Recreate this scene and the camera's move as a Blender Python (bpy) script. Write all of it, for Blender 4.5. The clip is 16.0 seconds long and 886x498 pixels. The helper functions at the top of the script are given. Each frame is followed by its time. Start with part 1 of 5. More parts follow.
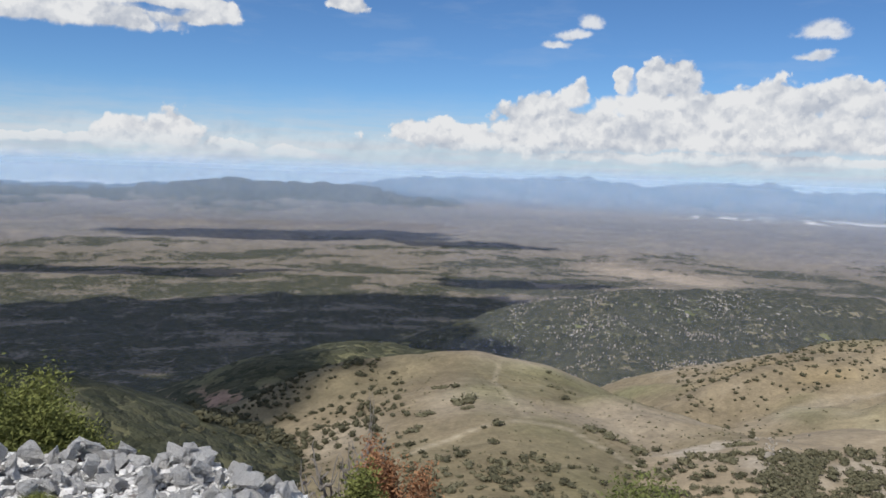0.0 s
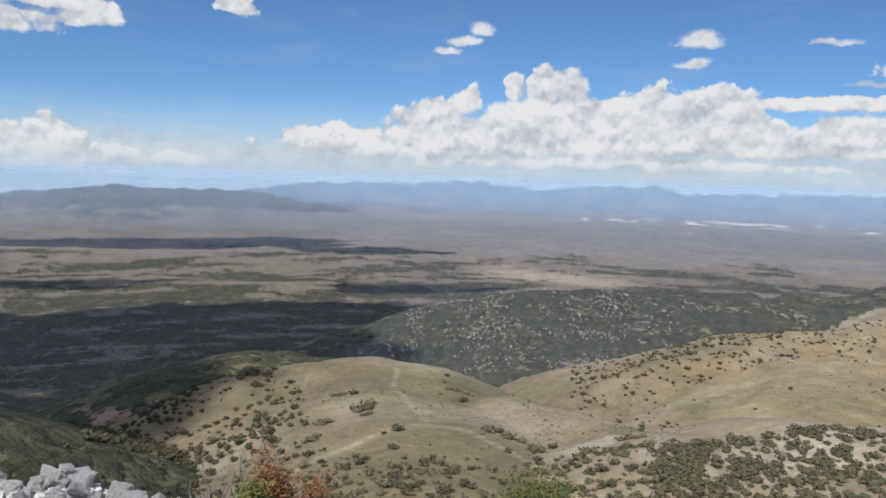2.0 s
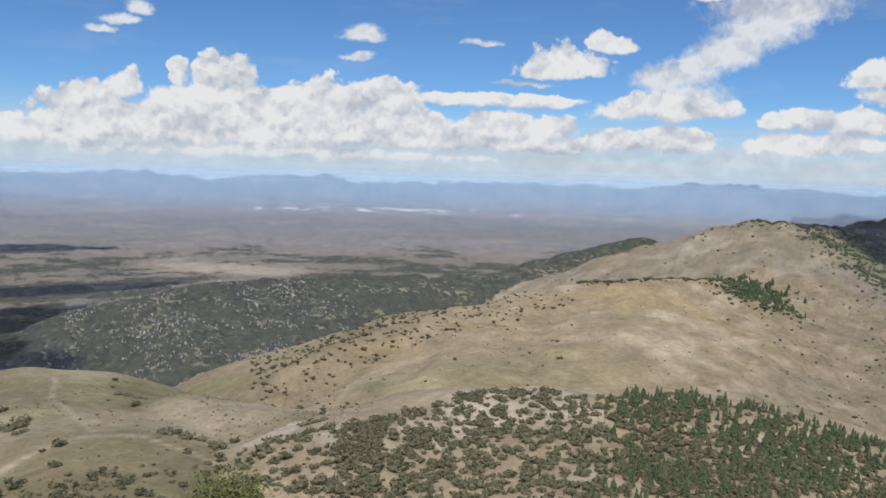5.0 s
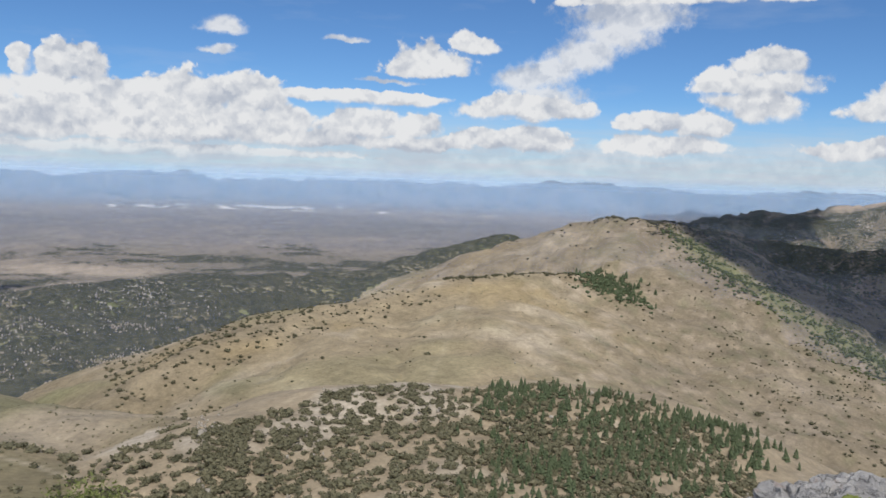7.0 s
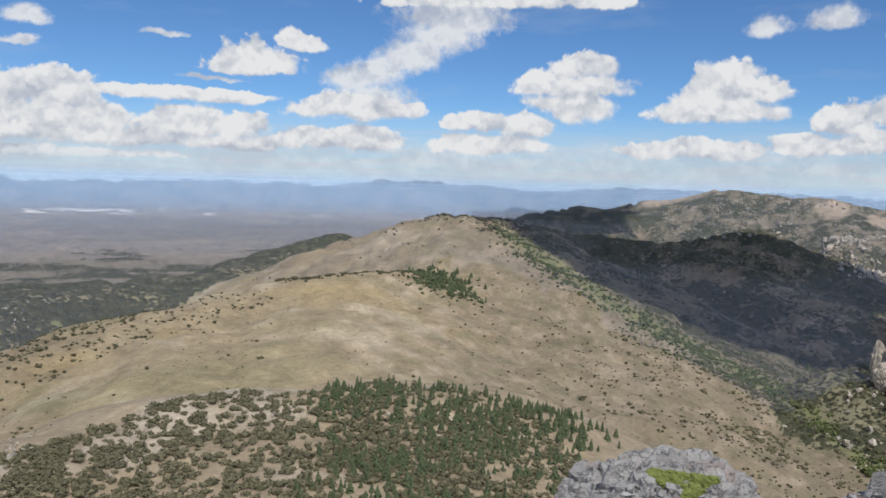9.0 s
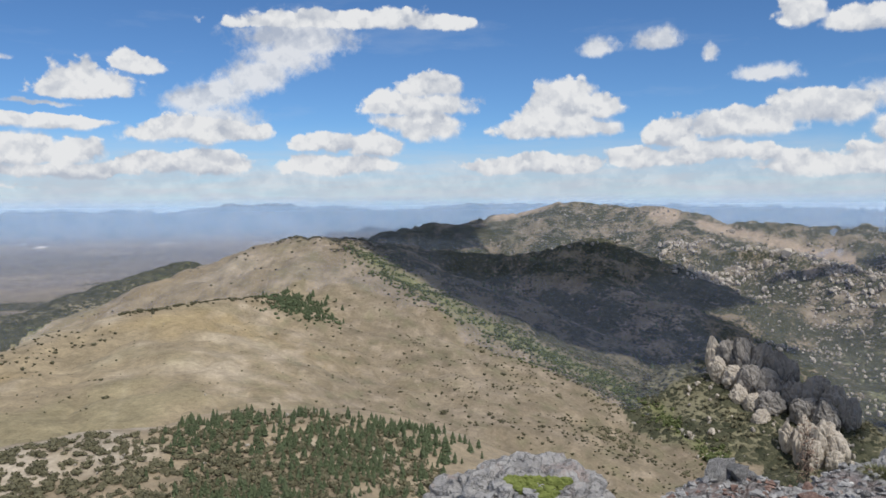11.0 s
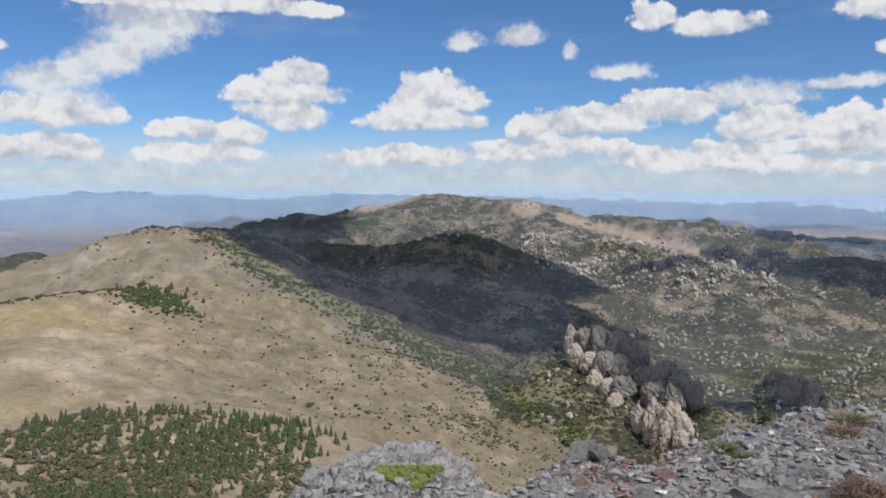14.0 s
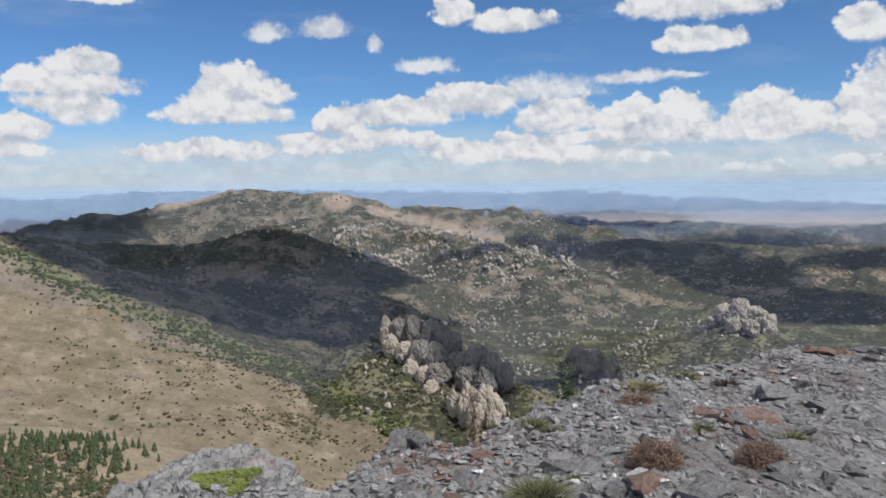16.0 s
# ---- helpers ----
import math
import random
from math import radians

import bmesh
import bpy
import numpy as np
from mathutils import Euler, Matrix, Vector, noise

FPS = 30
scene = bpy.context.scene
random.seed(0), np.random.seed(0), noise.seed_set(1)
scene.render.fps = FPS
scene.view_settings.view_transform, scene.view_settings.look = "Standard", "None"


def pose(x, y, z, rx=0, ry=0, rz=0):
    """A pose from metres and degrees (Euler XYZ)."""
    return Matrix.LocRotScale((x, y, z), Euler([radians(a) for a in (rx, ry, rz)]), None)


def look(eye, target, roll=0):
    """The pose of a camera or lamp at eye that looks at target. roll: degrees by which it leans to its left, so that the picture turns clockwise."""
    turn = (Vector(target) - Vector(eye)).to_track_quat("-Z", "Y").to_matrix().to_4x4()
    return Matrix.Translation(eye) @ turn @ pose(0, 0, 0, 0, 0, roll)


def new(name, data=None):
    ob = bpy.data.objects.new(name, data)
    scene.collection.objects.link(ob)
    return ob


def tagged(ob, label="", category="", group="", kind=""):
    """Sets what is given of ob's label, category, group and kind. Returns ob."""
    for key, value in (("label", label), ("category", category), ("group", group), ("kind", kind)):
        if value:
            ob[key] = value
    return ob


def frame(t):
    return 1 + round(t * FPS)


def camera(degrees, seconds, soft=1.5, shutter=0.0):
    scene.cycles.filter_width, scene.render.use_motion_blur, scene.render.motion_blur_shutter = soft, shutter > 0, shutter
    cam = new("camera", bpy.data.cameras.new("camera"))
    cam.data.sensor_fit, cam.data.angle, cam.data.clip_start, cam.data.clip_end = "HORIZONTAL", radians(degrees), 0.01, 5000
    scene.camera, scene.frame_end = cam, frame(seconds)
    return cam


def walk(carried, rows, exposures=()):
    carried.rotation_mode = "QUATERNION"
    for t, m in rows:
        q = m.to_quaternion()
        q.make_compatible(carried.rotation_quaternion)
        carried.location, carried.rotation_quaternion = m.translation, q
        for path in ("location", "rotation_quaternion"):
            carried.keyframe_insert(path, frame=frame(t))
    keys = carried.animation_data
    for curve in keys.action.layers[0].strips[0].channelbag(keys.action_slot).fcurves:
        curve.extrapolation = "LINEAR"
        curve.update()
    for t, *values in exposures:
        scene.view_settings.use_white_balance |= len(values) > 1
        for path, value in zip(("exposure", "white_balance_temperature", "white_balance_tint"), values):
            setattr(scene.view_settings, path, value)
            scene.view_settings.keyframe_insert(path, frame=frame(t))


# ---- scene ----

LENS = 57.5
EYE = 1.65
EXPOSURE = -0.12
cam = camera(LENS, 16.0, soft=1.6)
# seconds, yaw, pitch, roll
TURNS = [
    (0.0, -0.18, -5.84, 2.15),
    (0.5, -2.04, -6.37, 2.87),
    (1.0, -2.21, -5.73, 2.04),
    (1.5, -2.20, -5.27, 1.06),
    (2.0, -7.54, -5.24, 1.76),
    (2.5, -10.82, -5.19, 1.99),
    (3.0, -15.49, -5.24, 1.65),
    (3.5, -20.32, -6.16, 1.83),
    (4.0, -23.64, -4.98, 0.85),
    (4.2, -25.99, -5.19, 1.46),
    (6.3, -34.24, -5.05, 0.77),
    (6.5, -35.63, -5.09, 0.88),
    (7.0, -39.86, -5.27, 1.99),
    (7.5, -43.93, -5.48, 2.61),
    (8.0, -45.92, -4.90, 1.74),
    (8.5, -50.35, -4.63, 1.19),
    (9.0, -51.72, -4.97, 1.59),
    (9.5, -54.75, -4.71, 1.45),
    (10.0, -57.80, -4.34, 0.45),
    (10.2, -58.88, -3.99, 0.57),
    (12.3, -66.53, -3.99, -0.62),
    (12.5, -67.45, -3.84, 0.19),
    (13.0, -67.39, -3.73, -0.53),
    (13.5, -70.19, -4.25, 0.88),
    (14.0, -71.45, -4.15, 0.32),
    (14.5, -73.36, -4.19, 0.41),
    (15.0, -77.72, -4.17, -0.24),
    (15.5, -81.73, -4.42, -0.36),
    (16.0, -84.74, -4.69, -0.86),
]
# the small sideways sway of a hand-held camera: seconds, metres to its right
SWAY = ((0, -0.02), (2, 0.02), (4.2, 0.0), (6.3, -0.07), (7.5, -0.06), (8.0, -0.03), (8.5, 0.0), (9.0, 0.0), (9.5, 0.015), (10.2, 0.045), (12.3, 0.0), (16, 0.0))


def sway(t, yaw):
    s = float(np.interp(t, [p[0] for p in SWAY], [p[1] for p in SWAY]))
    return s * math.cos(radians(yaw)), s * math.sin(radians(yaw))


walk(cam, [(t, pose(*sway(t, yaw), EYE, 90 + pitch, 0, yaw) @ pose(0, 0, 0, 0, 0, roll)) for t, yaw, pitch, roll in TURNS], [(0, EXPOSURE)])


# ---- sky, clouds and sun ----
SUN_AZ, SUN_EL = -148.0, 53.0
sun_dir = Vector((math.sin(radians(SUN_AZ)) * math.cos(radians(SUN_EL)), math.cos(radians(SUN_AZ)) * math.cos(radians(SUN_EL)), math.sin(radians(SUN_EL))))
sun = new("sun", bpy.data.lights.new("sun", "SUN"))
sun.data.energy, sun.data.angle, sun.data.color = 3.6, radians(0.53), (1.0, 0.95, 0.88)
sun.matrix_world = look(tuple(sun_dir * 100), (0, 0, 0))

world = bpy.data.worlds.new("sky")
scene.world = world
world.use_nodes = True
wt = world.node_tree
wt.nodes.clear()


def node(tree, kind, **given):
    n = tree.nodes.new(kind)
    for key, value in given.items():
        setattr(n, key, value)
    return n


def feed(tree, socket, value):
    if isinstance(value, bpy.types.NodeSocket):
        tree.links.new(value, socket)
    else:
        socket.default_value = value


def math_n(tree, op, a, b=None, c=None, clamp=False):
    n = node(tree, "ShaderNodeMath", operation=op, use_clamp=clamp)
    for i, v in enumerate((a, b, c)):
        if v is not None:
            feed(tree, n.inputs[i], v)
    return n.outputs[0]


def vec_n(tree, op, a, b=None, c=None, scale=None):
    n = node(tree, "ShaderNodeVectorMath", operation=op)
    for i, v in enumerate((a, b, c)):
        if v is not None:
            feed(tree, n.inputs[i], v)
    if scale is not None:
        feed(tree, n.inputs["Scale"], scale)
    return n.outputs["Value"] if op in ("LENGTH", "DOT_PRODUCT") else n.outputs["Vector"]


def noise_n(tree, vec, scale, detail=4, rough=0.55, out="Fac", lac=2.0):
    n = node(tree, "ShaderNodeTexNoise")
    feed(tree, n.inputs["Vector"], vec)
    n.inputs["Scale"].default_value, n.inputs["Detail"].default_value = scale, detail
    n.inputs["Roughness"].default_value, n.inputs["Lacunarity"].default_value = rough, lac
    return n.outputs[out]


def map_n(tree, value, a, b, c=0.0, d=1.0, smooth=False):
    n = node(tree, "ShaderNodeMapRange", interpolation_type="SMOOTHSTEP" if smooth else "LINEAR")
    for i, v in enumerate((value, a, b, c, d)):
        feed(tree, n.inputs[i], v)
    return n.outputs[0]


def mix_n(tree, fac, a, b, blend="MIX"):
    n = node(tree, "ShaderNodeMix", data_type="RGBA", blend_type=blend)
    for i, v in zip((0, 6, 7), (fac, a, b)):
        feed(tree, n.inputs[i], v if isinstance(v, bpy.types.NodeSocket) or i == 0 else (*v[:3], 1))
    return n.outputs[2]


SKY_STRENGTH = 0.1
coords = node(wt, "ShaderNodeTexCoord").outputs["Generated"]
way = vec_n(wt, "NORMALIZE", coords)
xyz = node(wt, "ShaderNodeSeparateXYZ")
feed(wt, xyz.inputs[0], way)
az_s = math_n(wt, "DEGREES", math_n(wt, "ARCTAN2", xyz.outputs[0], xyz.outputs[1]))
el_s = math_n(wt, "DEGREES", math_n(wt, "ARCSINE", xyz.outputs[2]))
# ragged outline: the sky's grid is warped at two sizes
warp_a = vec_n(wt, "SUBTRACT", noise_n(wt, way, 20, 3, 0.55, "Color"), (0.5, 0.5, 0.5))
warp_b = vec_n(wt, "SUBTRACT", noise_n(wt, way, 85, 4, 0.6, "Color"), (0.5, 0.5, 0.5))
warp = vec_n(wt, "ADD", vec_n(wt, "SCALE", warp_a, scale=1.6), vec_n(wt, "SCALE", warp_b, scale=0.6))
wsep = node(wt, "ShaderNodeSeparateXYZ")
feed(wt, wsep.inputs[0], warp)
grid = node(wt, "ShaderNodeCombineXYZ")
u_s = math_n(wt, "ADD", az_s, wsep.outputs[0])
v_s = math_n(wt, "MULTIPLY_ADD", wsep.outputs[1], 0.62, el_s)
feed(wt, grid.inputs[0], u_s)
feed(wt, grid.inputs[1], v_s)
feed(wt, grid.inputs[2], math_n(wt, "MULTIPLY", v_s, -1.0))
PUFFS = []


def puff(az, el, wide, up, down, thin=False):
    """One lobe of a cloud, in degrees: its middle above the base, half width, height above and below."""
    PUFFS.append((az, el, wide, up, down, thin))


# high grey-based cloud
puff(-24.8, 8.4, 6.8, 1.80, 0.56)
puff(-20.4, 9.9, 4.8, 1.60, 0.32)
puff(-16.0, 9.0, 2.1, 1.44, 0.40)
# small high puff
puff(-7.3, 10.4, 1.6, 0.88, 0.32)
# torn wisp
puff(7.5, 8.6, 1.1, 0.32, 0.32, True)
puff(8.6, 9.2, 1.2, 0.40, 0.32, True)
puff(9.9, 10.0, 1.1, 0.56, 0.40, True)
# two small puffs
puff(24.3, 9.1, 1.7, 0.96, 0.36, True)
puff(24.2, 7.8, 1.2, 0.32, 0.24, True)
# low cumulus bank
puff(-21.6, 0.9, 1.9, 1.68, 0.72)
puff(-18.7, 1.0, 2.4, 2.00, 0.88)
puff(-16.8, -0.2, 5.2, 1.20, 0.56)
puff(-15.0, 0.4, 2.4, 0.88, 0.48)
puff(-10.8, 0.5, 1.8, 0.56, 0.40)
puff(-26.1, 1.0, 4.4, 0.40, 0.32)
puff(-28.6, 0.0, 2.4, 0.40, 0.24)
# main bank
puff(-1.8, 2.0, 2.2, 1.28, 0.72)
puff(0.8, 2.3, 2.8, 1.04, 1.00)
puff(6.5, 3.5, 2.8, 1.68, 1.20)
puff(9.0, 4.9, 1.1, 1.12, 0.60)
puff(12.4, 5.9, 0.7, 1.50, 1.0)
puff(15.0, 6.0, 2.3, 1.50, 1.2)
puff(16.0, 4.7, 5.4, 1.05, 1.6)
puff(22.5, 5.0, 4.4, 0.85, 1.6)
puff(9.0, 2.5, 7.6, 2.00, 1.04)
puff(15.8, 3.1, 3.6, 2.21, 1.20)
puff(21.6, 3.3, 4.4, 2.81, 1.12)
puff(26.4, 4.8, 2.4, 1.52, 1.60)
puff(26.4, 3.0, 5.2, 1.60, 0.96)
puff(33.5, 5.1, 6.4, 0.56, 0.48)
puff(34.3, 2.8, 3.4, 1.80, 0.72)
puff(37.8, 3.2, 1.6, 1.12, 0.88)
puff(19.3, 1.1, 16.8, 0.56, 0.48)
puff(3.7, 1.7, 8.0, 0.96, 0.64)
puff(11.6, 2.0, 6.0, 1.36, 0.80)
puff(19.3, 2.2, 6.8, 1.44, 0.80)
puff(24.8, 2.4, 6.4, 1.20, 0.80)
puff(30.4, 2.0, 6.0, 0.96, 0.56)
puff(37.4, 2.0, 5.2, 0.72, 0.48)
# small cumulus
puff(38.4, 7.0, 3.1, 2.00, 0.36)
puff(41.4, 8.7, 1.7, 1.20, 0.32)
# thin flecks
puff(24.4, 9.2, 1.5, 0.88, 0.32, True)
puff(24.5, 8.0, 1.0, 0.28, 0.20, True)
puff(32.5, 9.0, 1.6, 0.28, 0.20, True)
puff(35.7, 6.4, 2.4, 0.20, 0.20, True)
# slanted column
puff(51.7, 11.1, 4.4, 2.00, 1.20, True)
puff(51.1, 9.7, 3.2, 1.20, 1.20, True)
puff(48.6, 8.1, 2.6, 1.12, 1.12, True)
puff(46.0, 6.8, 2.4, 1.04, 1.04, True)
puff(46.4, 5.5, 3.6, 1.04, 1.04, True)
puff(52.5, 10.7, 4.0, 2.00, 1.04, True)
puff(49.6, 8.8, 2.4, 1.04, 1.04, True)
puff(47.1, 7.4, 2.4, 1.04, 1.04, True)
puff(44.9, 6.5, 2.2, 1.04, 0.80, True)
puff(44.9, 4.6, 4.4, 1.12, 0.72)
puff(48.3, 4.6, 1.8, 0.88, 0.56)
puff(43.1, 2.5, 2.8, 0.80, 0.56)
puff(45.8, 2.3, 3.6, 1.36, 0.56)
# high long cloud
puff(55.8, 12.0, 8.8, 1.04, 0.40)
puff(63.1, 12.1, 1.6, 0.72, 0.40)
# tall cumulus
puff(60.3, 5.4, 3.2, 1.20, 1.04)
puff(60.3, 6.3, 3.9, 1.52, 0.56)
puff(61.0, 7.8, 2.4, 1.12, 0.80)
puff(60.7, 4.8, 2.6, 1.04, 0.80)
# cumulus under it
puff(53.7, 3.8, 2.4, 0.96, 0.40)
puff(57.3, 3.6, 2.4, 1.20, 0.56)
puff(54.9, 2.3, 4.8, 1.12, 0.64)
# castle cumulus
puff(70.6, 5.2, 3.2, 2.00, 0.88)
puff(70.4, 4.7, 4.3, 1.12, 0.64)
puff(70.7, 6.3, 2.3, 2.21, 0.80)
puff(72.8, 6.0, 1.7, 1.36, 0.56)
# flecks
puff(73.0, 10.0, 1.6, 1.04, 0.48, True)
puff(76.9, 10.4, 1.8, 1.20, 0.56, True)
puff(80.3, 9.3, 0.6, 0.80, 0.48, True)
puff(84.0, 7.9, 2.3, 0.96, 0.40, True)
# low row
puff(68.4, 2.2, 5.2, 0.96, 0.56)
puff(75.2, 2.9, 1.8, 0.64, 0.40)
puff(80.1, 2.9, 3.6, 1.20, 0.56)
puff(83.5, 2.7, 1.0, 0.88, 0.40)
puff(86.4, 1.7, 2.4, 1.28, 0.48)
puff(91.1, 1.8, 3.2, 1.36, 0.56)
# hooked cloud
puff(85.6, 11.3, 1.6, 1.44, 0.56)
puff(89.5, 10.7, 2.8, 1.36, 0.56)
# high right cloud
puff(102.3, 11.2, 5.2, 1.60, 0.72)
puff(102.3, 8.8, 3.0, 1.28, 0.48)
puff(112.4, 9.1, 2.0, 1.20, 0.80)
# anvil
puff(78.0, 4.0, 1.8, 1.52, 0.64)
puff(82.3, 4.7, 3.6, 1.28, 0.88)
puff(87.1, 5.6, 3.6, 1.28, 1.04)
puff(91.8, 6.3, 4.4, 1.12, 1.20, True)
puff(98.0, 6.9, 3.6, 0.56, 0.48, True)
puff(100.9, 7.0, 2.0, 0.28, 0.24, True)
# row under anvil
puff(93.4, 4.1, 3.2, 1.80, 0.88)
puff(97.6, 4.0, 2.4, 1.52, 0.80)
puff(101.3, 4.1, 2.2, 1.84, 1.04)
puff(106.6, 3.7, 2.8, 2.21, 1.36)
puff(109.0, 3.4, 2.0, 1.68, 1.12)
puff(112.8, 3.6, 2.0, 3.41, 1.60)
puff(101.0, 3.0, 12.0, 0.80, 0.72)
# low puffs
puff(76.0, 2.5, 2.8, 0.96, 0.48)
puff(83.7, 2.6, 1.1, 0.88, 0.40)
puff(85.9, 1.9, 2.8, 1.04, 0.48)
puff(91.4, 2.3, 2.8, 0.72, 0.40)
puff(95.3, 1.6, 5.6, 0.88, 0.56)
puff(106.7, 0.6, 1.2, 0.56, 0.32)
puff(112.0, 0.8, 2.0, 0.64, 0.40)
puff(104.6, 0.8, 0.8, 0.32, 0.24)

def reach_of(place, thin):
    """How far a place in the sky lies from the nearest lobe: below one is inside."""
    best = None
    for az, el, wide, up, down, slight in PUFFS:
        if slight != thin:
            continue
        s = (1 / wide, 1 / up, 1 / down)
        p = vec_n(wt, "MULTIPLY_ADD", place, s, (-az * s[0], -el * s[1], el * s[2]))
        d = vec_n(wt, "LENGTH", vec_n(wt, "MAXIMUM", p, (-99, 0, 0)))
        best = d if best is None else math_n(wt, "SMOOTH_MIN", best, d, 0.3 if thin else 0.2)
    return best


puff_reach, thin_reach = reach_of(grid.outputs[0], False), reach_of(grid.outputs[0], True)
# the same a little nearer the sun: what rises towards the open sky is lit, what hangs below is grey
sunward = reach_of(vec_n(wt, "ADD", grid.outputs[0], (-0.25, 0.42, -0.42)), False)
form = math_n(wt, "SUBTRACT", sunward, puff_reach)


def billows(offset, scale):
    n = node(wt, "ShaderNodeTexVoronoi", feature="SMOOTH_F1")
    feed(wt, n.inputs["Vector"], vec_n(wt, "ADD", vec_n(wt, "ADD", way, vec_n(wt, "SCALE", warp_b, scale=0.02)), offset))
    n.inputs["Scale"].default_value, n.inputs["Detail"].default_value, n.inputs["Roughness"].default_value, n.inputs["Smoothness"].default_value = scale, 2, 0.5, 0.7
    return n.outputs["Distance"]


heads = billows((0, 0, 0), 35)
reach = math_n(wt, "ADD", puff_reach, math_n(wt, "MULTIPLY_ADD", heads, 0.6, -0.28))
low_bank = map_n(wt, math_n(wt, "ADD", v_s, math_n(wt, "MULTIPLY_ADD", noise_n(wt, vec_n(wt, "MULTIPLY", way, (1.0, 1.0, 4.0)), 9, 4, 0.6), 3.0, -1.5)), 3.0, 1.0, 0.0, 0.45, smooth=True)
# more fair-weather clouds over the unseen rest of the sky, thickened to fill shadows
sky_lumps = math_n(wt, "ADD", noise_n(wt, vec_n(wt, "MULTIPLY", way, (1.0, 1.0, 1.5)), 4.2, 6, 0.58), math_n(wt, "MULTIPLY", heads, -0.12))
beyond = math_n(wt, "MAXIMUM", map_n(wt, el_s, 14.0, 19.0), math_n(wt, "MAXIMUM", map_n(wt, az_s, 114.0, 122.0), map_n(wt, az_s, -32.0, -40.0)))
beyond = math_n(wt, "MULTIPLY", beyond, map_n(wt, sky_lumps, 0.36, 0.46, smooth=True))
density = map_n(wt, math_n(wt, "SUBTRACT", 1.36, reach), 0.0, map_n(wt, form, -0.35, 0.15, 0.62, 0.20), smooth=True)
wisps = map_n(wt, math_n(wt, "SUBTRACT", math_n(wt, "ADD", 1.12, math_n(wt, "MULTIPLY_ADD", noise_n(wt, way, 60, 5, 0.65), 1.2, -0.6)), thin_reach), 0.0, 0.70, 0.0, 0.88, smooth=True)
density = math_n(wt, "MAXIMUM", density, wisps)
density = math_n(wt, "MAXIMUM", math_n(wt, "MAXIMUM", density, low_bank), beyond)
# light on the billows: each head is brighter on its sunny side; the thick middle and base are greyer
relief = math_n(wt, "SUBTRACT", billows((-0.002, -0.002, 0.007), 35), heads)
broad = math_n(wt, "SUBTRACT", noise_n(wt, way, 17, 3, 0.5), noise_n(wt, vec_n(wt, "ADD", way, (-0.006, 0.0, 0.016)), 17, 3, 0.5))
lit = math_n(wt, "ADD", math_n(wt, "MULTIPLY_ADD", relief, 1.5, 0.68), math_n(wt, "MULTIPLY_ADD", broad, 2.6, math_n(wt, "MULTIPLY", math_n(wt, "MAXIMUM", form, -0.8), 0.55)), clamp=True)
cloud_col = mix_n(wt, lit, (5.0, 5.45, 6.3), (8.5, 8.6, 8.75))
sky = node(wt, "ShaderNodeTexSky", sky_type="NISHITA", sun_disc=False, sun_elevation=radians(SUN_EL), sun_rotation=radians(SUN_AZ), altitude=2800, air_density=1.0, dust_density=0.25, ozone_density=3.0)
# thin sheets of high cirrus and the milky air above the horizon
veil = map_n(wt, noise_n(wt, vec_n(wt, "MULTIPLY", way, (1.0, 1.0, 5.0)), 5, 6, 0.6), 0.55, 0.85, 0.0, 0.22)
bank = map_n(wt, v_s, 5.5, 0.6, 0.0, 0.9, smooth=True)
bank = math_n(wt, "MULTIPLY", bank, map_n(wt, noise_n(wt, vec_n(wt, "MULTIPLY", way, (6.0, 6.0, 60.0)), 2, 4, 0.6), 0.3, 0.62, 0.45, 1.0))
blue = mix_n(wt, 1.0, sky.outputs[0], (0.62, 0.87, 1.10), "MULTIPLY")
air = mix_n(wt, veil, blue, (6.2, 6.8, 7.8))
air = mix_n(wt, bank, air, (5.8, 6.45, 7.3))
fade = map_n(wt, el_s, 0.2, 1.8, 0.5, 1.0)
seen = mix_n(wt, math_n(wt, "MULTIPLY", density, fade), air, cloud_col)
back = node(wt, "ShaderNodeBackground")
feed(wt, back.inputs[0], seen)
back.inputs[1].default_value = SKY_STRENGTH
wt.links.new(back.outputs[0], node(wt, "ShaderNodeOutputWorld").inputs[0])


# ---- the shape of the land ----
def grid_noise(x, y, seed=0):
    """Smooth gradient noise on a plane, about -0.7 to 0.7."""
    xi, yi = np.floor(x).astype(np.int64), np.floor(y).astype(np.int64)
    fx, fy = x - xi, y - yi

    def corner(i, j):
        h = ((xi + i) * 374761393 + (yi + j) * 668265263 + seed * 974711) & 0x7FFFFFFF
        h = ((h ^ (h >> 13)) * 1274126177) & 0x7FFFFFFF
        a = (h ^ (h >> 16)) % 6283 / 1000.0
        return np.cos(a) * (fx - i) + np.sin(a) * (fy - j)

    sx, sy = fx * fx * fx * (fx * (fx * 6 - 15) + 10), fy * fy * fy * (fy * (fy * 6 - 15) + 10)
    top = corner(0, 0) * (1 - sx) + corner(1, 0) * sx
    low = corner(0, 1) * (1 - sx) + corner(1, 1) * sx
    return top * (1 - sy) + low * sy


def fbm(x, y, size, octaves=4, seed=0, rough=0.5):
    total, amp = 0.0, 1.0
    for o in range(octaves):
        total = total + amp * grid_noise(x / size, y / size, seed + 17 * o)
        size, amp = size / 2.03, amp * rough
    return total


def step(v, a, b):
    s = np.clip((v - a) / (b - a), 0, 1)
    return s * s * (3 - 2 * s)


def at(az, r, el):
    """A place from its bearing, distance and angle above the eye's level."""
    return (r * math.sin(radians(az)), r * math.cos(radians(az)), EYE + r * math.tan(radians(el)))


RIDGES = []


def ridge(name, slope, wide, *points):
    RIDGES.append((name, slope, wide, [at(*p) for p in points]))


